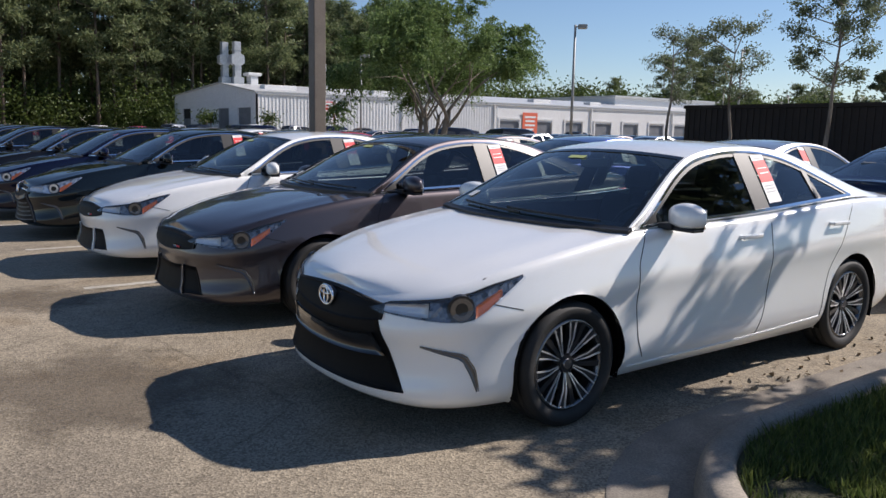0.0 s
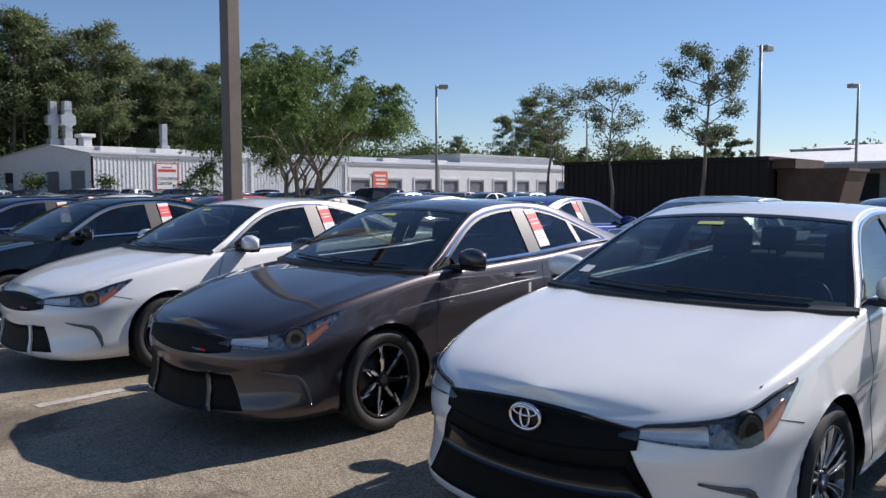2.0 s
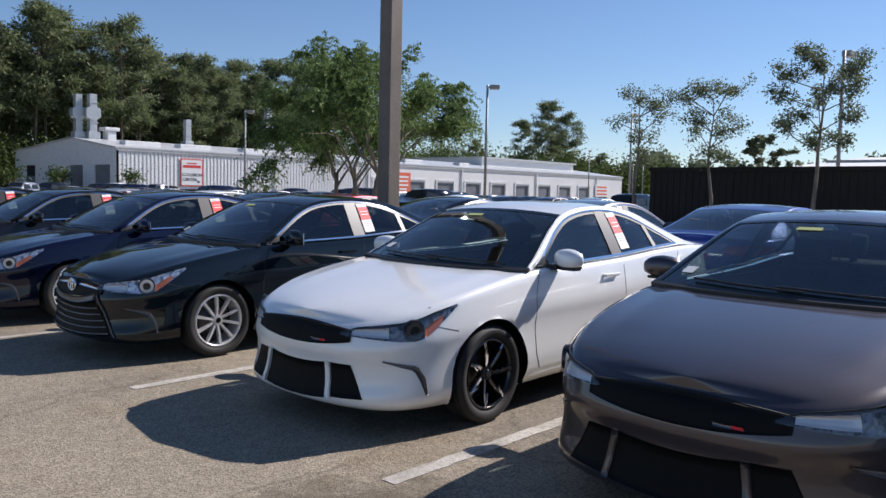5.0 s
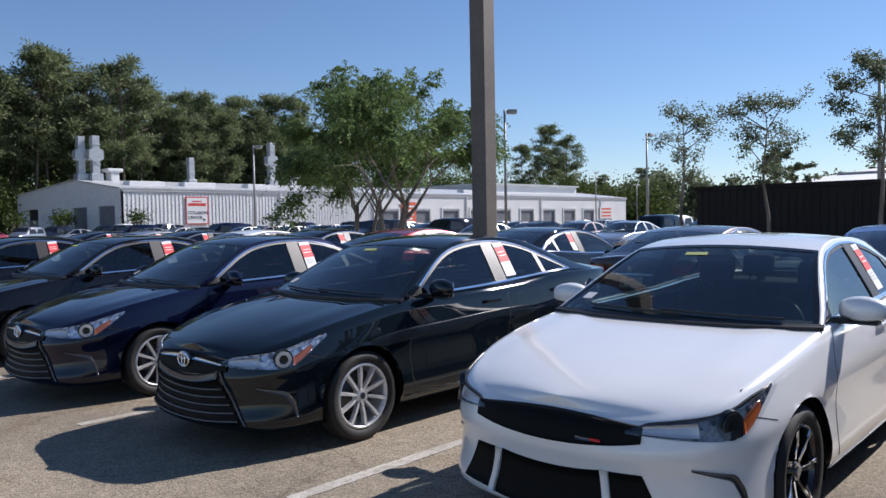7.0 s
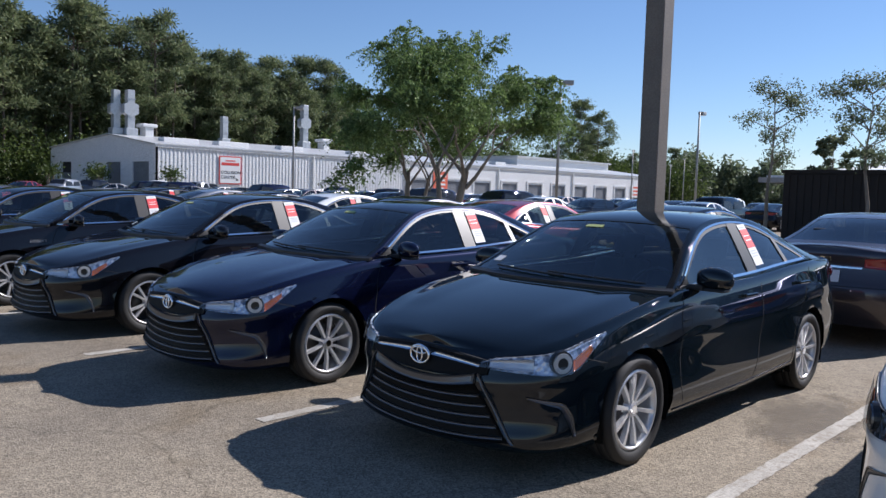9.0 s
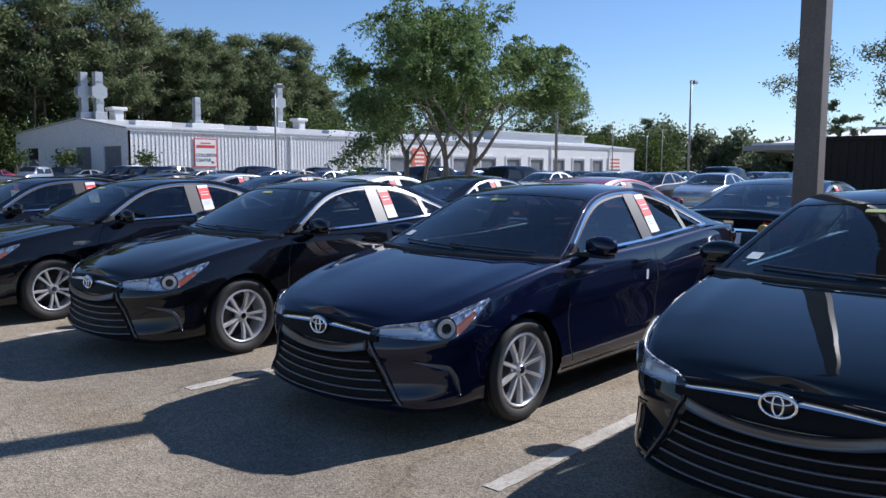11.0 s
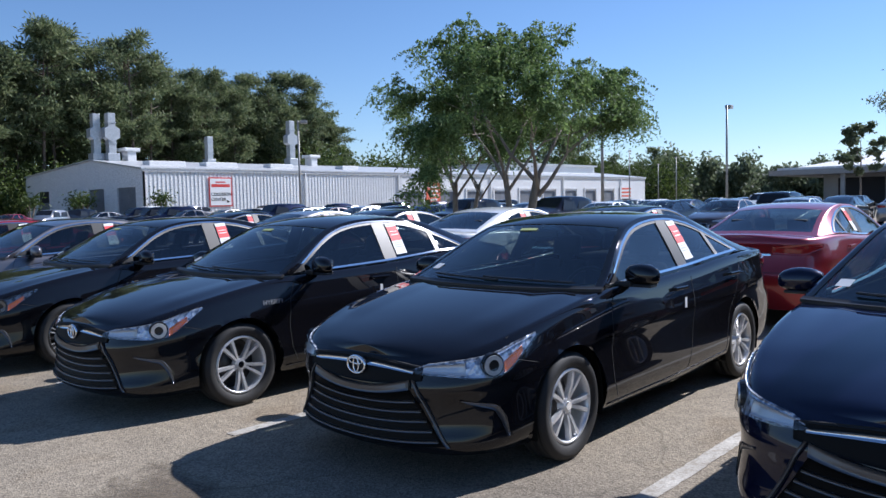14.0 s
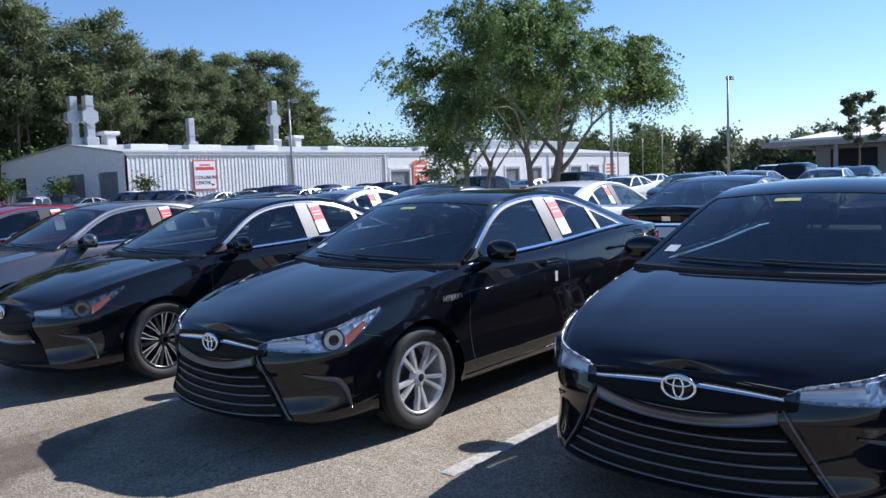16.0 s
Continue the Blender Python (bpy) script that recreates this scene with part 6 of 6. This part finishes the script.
for k in range(230):
    a = radians(-32 + 78 * k / 230 + rnd.uniform(-0.2, 0.2))
    d = 270 + rnd.uniform(-25, 25)
    hh = rnd.uniform(7, 15) * (1.0 + 0.3 * math.sin(k * 0.31) * math.sin(k * 0.13))
    for j in range(3):
        far.append(((d * math.cos(a) + rnd.gauss(0, 2), d * math.sin(a) + rnd.gauss(0, 2), hh * (0.2 + 0.28 * j)), (2.1 - 0.3 * j, 2.1 - 0.3 * j, 0.11 * hh)))
wood_stuff("far_woods", far, 330, (0.45, 0.95), LEAF_OAK, 42, "distant dark green line of trees")
mid = []
for k in range(60):
    x = 92 + 1.9 * k + rnd.uniform(-3, 3)
    y = 128 + rnd.uniform(-2, 14) - 0.35 * max(0, x - 150)
    hh = rnd.uniform(5, 11)
    for j in range(3):
        mid.append(((x, y, hh * (0.3 + 0.33 * j)), (2.4, 2.4, 1.8)))
wood_stuff("wood_edge", mid, 420, (0.22, 0.5), LEAF_WOOD, 43, "lighter green trees behind the workshop")

# ---- far parked vehicles: lighter sedans, utility wagons and pickups ----


def section_body(name, sections, material):
    """A closed hull through cross sections: x, then half-width and height pairs from the sill to the middle."""
    v, f = [], []
    m = len(sections[0][1])
    for x, prof in sections:
        v += [(x, y, z) for y, z in prof]
    f = grid_faces(len(sections), m)
    return mesh_of(name, *both_sides(v, f), material)


def hull(points, w0, w1):
    return [(x, [(w0, 0.28), (w0 + 0.03, 0.55), (w0 + 0.02, 0.8), (w0 - 0.02 if top <= 1.15 else w0 - 0.04, min(top, 1.05)), (w0 - 0.08 if top <= 1.15 else w1 + 0.05, top - 0.08 if top > 1.2 else top), (w1 * 0.8, top), (0, top + 0.02)]) for x, top in points]


WAGON = section_body("wagon_body", hull([(-0.95, 0.62), (-0.9, 0.95), (-0.3, 1.05), (0.5, 1.13), (0.85, 1.3), (1.35, 1.70), (1.9, 1.76), (3.0, 1.74), (3.5, 1.66), (3.75, 1.25), (3.8, 0.5)], 0.86, 0.70), PAINTS["silver"])
PICKUP = section_body("pickup_body", hull([(-0.95, 0.7), (-0.9, 1.10), (0.0, 1.16), (0.6, 1.2), (0.9, 1.4), (1.3, 1.82), (1.8, 1.90), (2.7, 1.88), (2.85, 1.5), (2.9, 1.22), (4.6, 1.22), (4.65, 0.6)], 0.92, 0.74), PAINTS["silver"])


def wagon_glass(x0, x1, z0, z1, w):
    """Side panes: meshes of their own."""
    out = []
    for s in (-1, 1):
        for a, b in ((x0, (x0 + x1) / 2 - 0.05), ((x0 + x1) / 2 + 0.05, x1)):
            q = [(a, s * (w + 0.05), z0), (b, s * (w + 0.05), z0), (b - 0.12, s * (w - 0.05), z1), (a + 0.25, s * (w - 0.05), z1)]
            out.append(("side_window", mesh_of("side_window", q, [(0, 1, 2, 3) if s < 0 else (3, 2, 1, 0)], LAMP_DARK, False)))
    return out


def slab_glass(name, x0, z0, x1, z1, w0, w1):
    off = 0.02 if x1 > x0 else -0.02
    return mesh_of(name, [(x0 - off, -w0, z0 + 0.02), (x0 - off, w0, z0 + 0.02), (x1 - off, w1, z1 + 0.02), (x1 - off, -w1, z1 + 0.02)], [(0, 1, 2, 3)], LAMP_DARK, False)


WAGON_PARTS = wagon_glass(0.95, 3.4, 1.12, 1.60, 0.80) + [("windshield", slab_glass("windshield", 0.82, 1.27, 1.33, 1.68, 0.68, 0.58)), ("rear_window", slab_glass("rear_window", 3.76, 1.24, 3.53, 1.62, 0.64, 0.58))]
PICKUP_PARTS = wagon_glass(0.95, 2.7, 1.26, 1.74, 0.86) + [("windshield", slab_glass("windshield", 0.88, 1.38, 1.28, 1.80, 0.72, 0.62)), ("rear_window", slab_glass("rear_window", 2.86, 1.45, 2.74, 1.80, 0.66, 0.6))]


def far_car(kind, x, y, heading, color, group):
    names = {"pearl_white": "white", "green_black": "black", "bronze": "bronze grey"}
    cname = names.get(color, color)
    pt = PAINTS[color]
    m = pose(x, y, 0, 0, 0, heading)
    if kind == "sedan":
        car = empty("sedan_car", m, f"{cname} sedan parked far across the lot", "car", group)
        painted(part_mesh("body", M["body"], car), pt)
        painted(part_mesh("cabin_frame", M["frame"], car), pt)
        for nm in ("windshield", "rear_window"):
            part_mesh(nm, M[nm], car)
        for sd in (0, 1):
            for nm in ("front_side_window", "rear_side_window"):
                part_mesh(nm, M[nm, sd], car)
            part_mesh("headlamp", M["lamp_bowl", sd], car)
            part_mesh("tail_lamp", M["tail", sd], car)
        part_mesh("cabin_trim", M["cabin"], car)
        wb = 2.776
    else:
        label = f"{cname} pickup truck parked near the workshop" if kind == "pickup" else f"{cname} utility wagon parked far across the lot"
        car = empty("pickup_truck" if kind == "pickup" else "utility_wagon", m, label, "truck" if kind == "pickup" else "car", group)
        painted(part_mesh("body", PICKUP if kind == "pickup" else WAGON, car), pt)
        for nm, me in (PICKUP_PARTS if kind == "pickup" else WAGON_PARTS):
            part_mesh(nm, me, car)
        wb = 3.5 if kind == "pickup" else 2.7
    for cx in (0, wb):
        for s in (-1, 1):
            w = part_mesh("wheel", WHEEL_SETS["ten"][0][1], car)
            w.matrix_basis = Matrix.Translation((cx, s * 0.8, 0.33))
            o = part_mesh("rim", WHEEL_SETS["ten"][2][1], w)
            if s > 0:
                o.matrix_basis = Matrix.Rotation(math.pi, 4, "Z")


rnd = random.Random(77)
COLS = ["black", "silver", "pearl_white", "green_black", "grey", "black", "navy", "black", "bronze", "silver", "pearl_white", "black"]
for row_x, y0, y1, heading, step in ((30.0, 24.0, 84.0, 0, 2.74), (45.0, 20.0, 80.0, 180, 2.74), (52.0, 22.0, 84.0, 0, 2.74), (70.0, 30.0, 80.0, 0, 2.74)):
    y = y0
    while y < y1:
        if rnd.random() < 0.86 and not any(abs(y - py) < 1.6 for py in (36.8, 16.1, 64.6, 37.4)):
            far_car("wagon" if rnd.random() < 0.3 else "sedan", row_x + rnd.uniform(-0.2, 0.2), y, heading + rnd.uniform(-1.2, 1.2), rnd.choice(COLS), "cars across the lot")
        y += step
for x, y, hd, kind, c in ((36.5, 86, 20, "pickup", "pearl_white"), (42.0, 88, 12, "pickup", "silver"), (30.5, 87, 30, "wagon", "black"), (46.5, 89, 90, "wagon", "black"), (27.0, 84, 40, "wagon", "silver"), (55.0, 88, 90, "wagon", "black"), (61.0, 88, 90, "sedan", "black"),
                          (67.0, 87, 90, "sedan", "silver"), (73, 88, 90, "wagon", "black"), (22.5, 80, 40, "sedan", "red"), (18, 76, 40, "sedan", "pearl_white")):
    far_car(kind, x, y, hd, c, "cars by the workshop")

# lettering on the hybrid's fender
for k, (x, y) in enumerate(((3.86, 20.45),)):
    for nm in [o for o in scene.objects if o.name.startswith("sedan_car") and o.get("label", "").startswith("black hybrid")][:1]:
        text_mesh("fender_lettering", "HYBRID", 0.055, Matrix.Translation((0.20, -0.893, 0.80)) @ UP, ALLOY, nm)
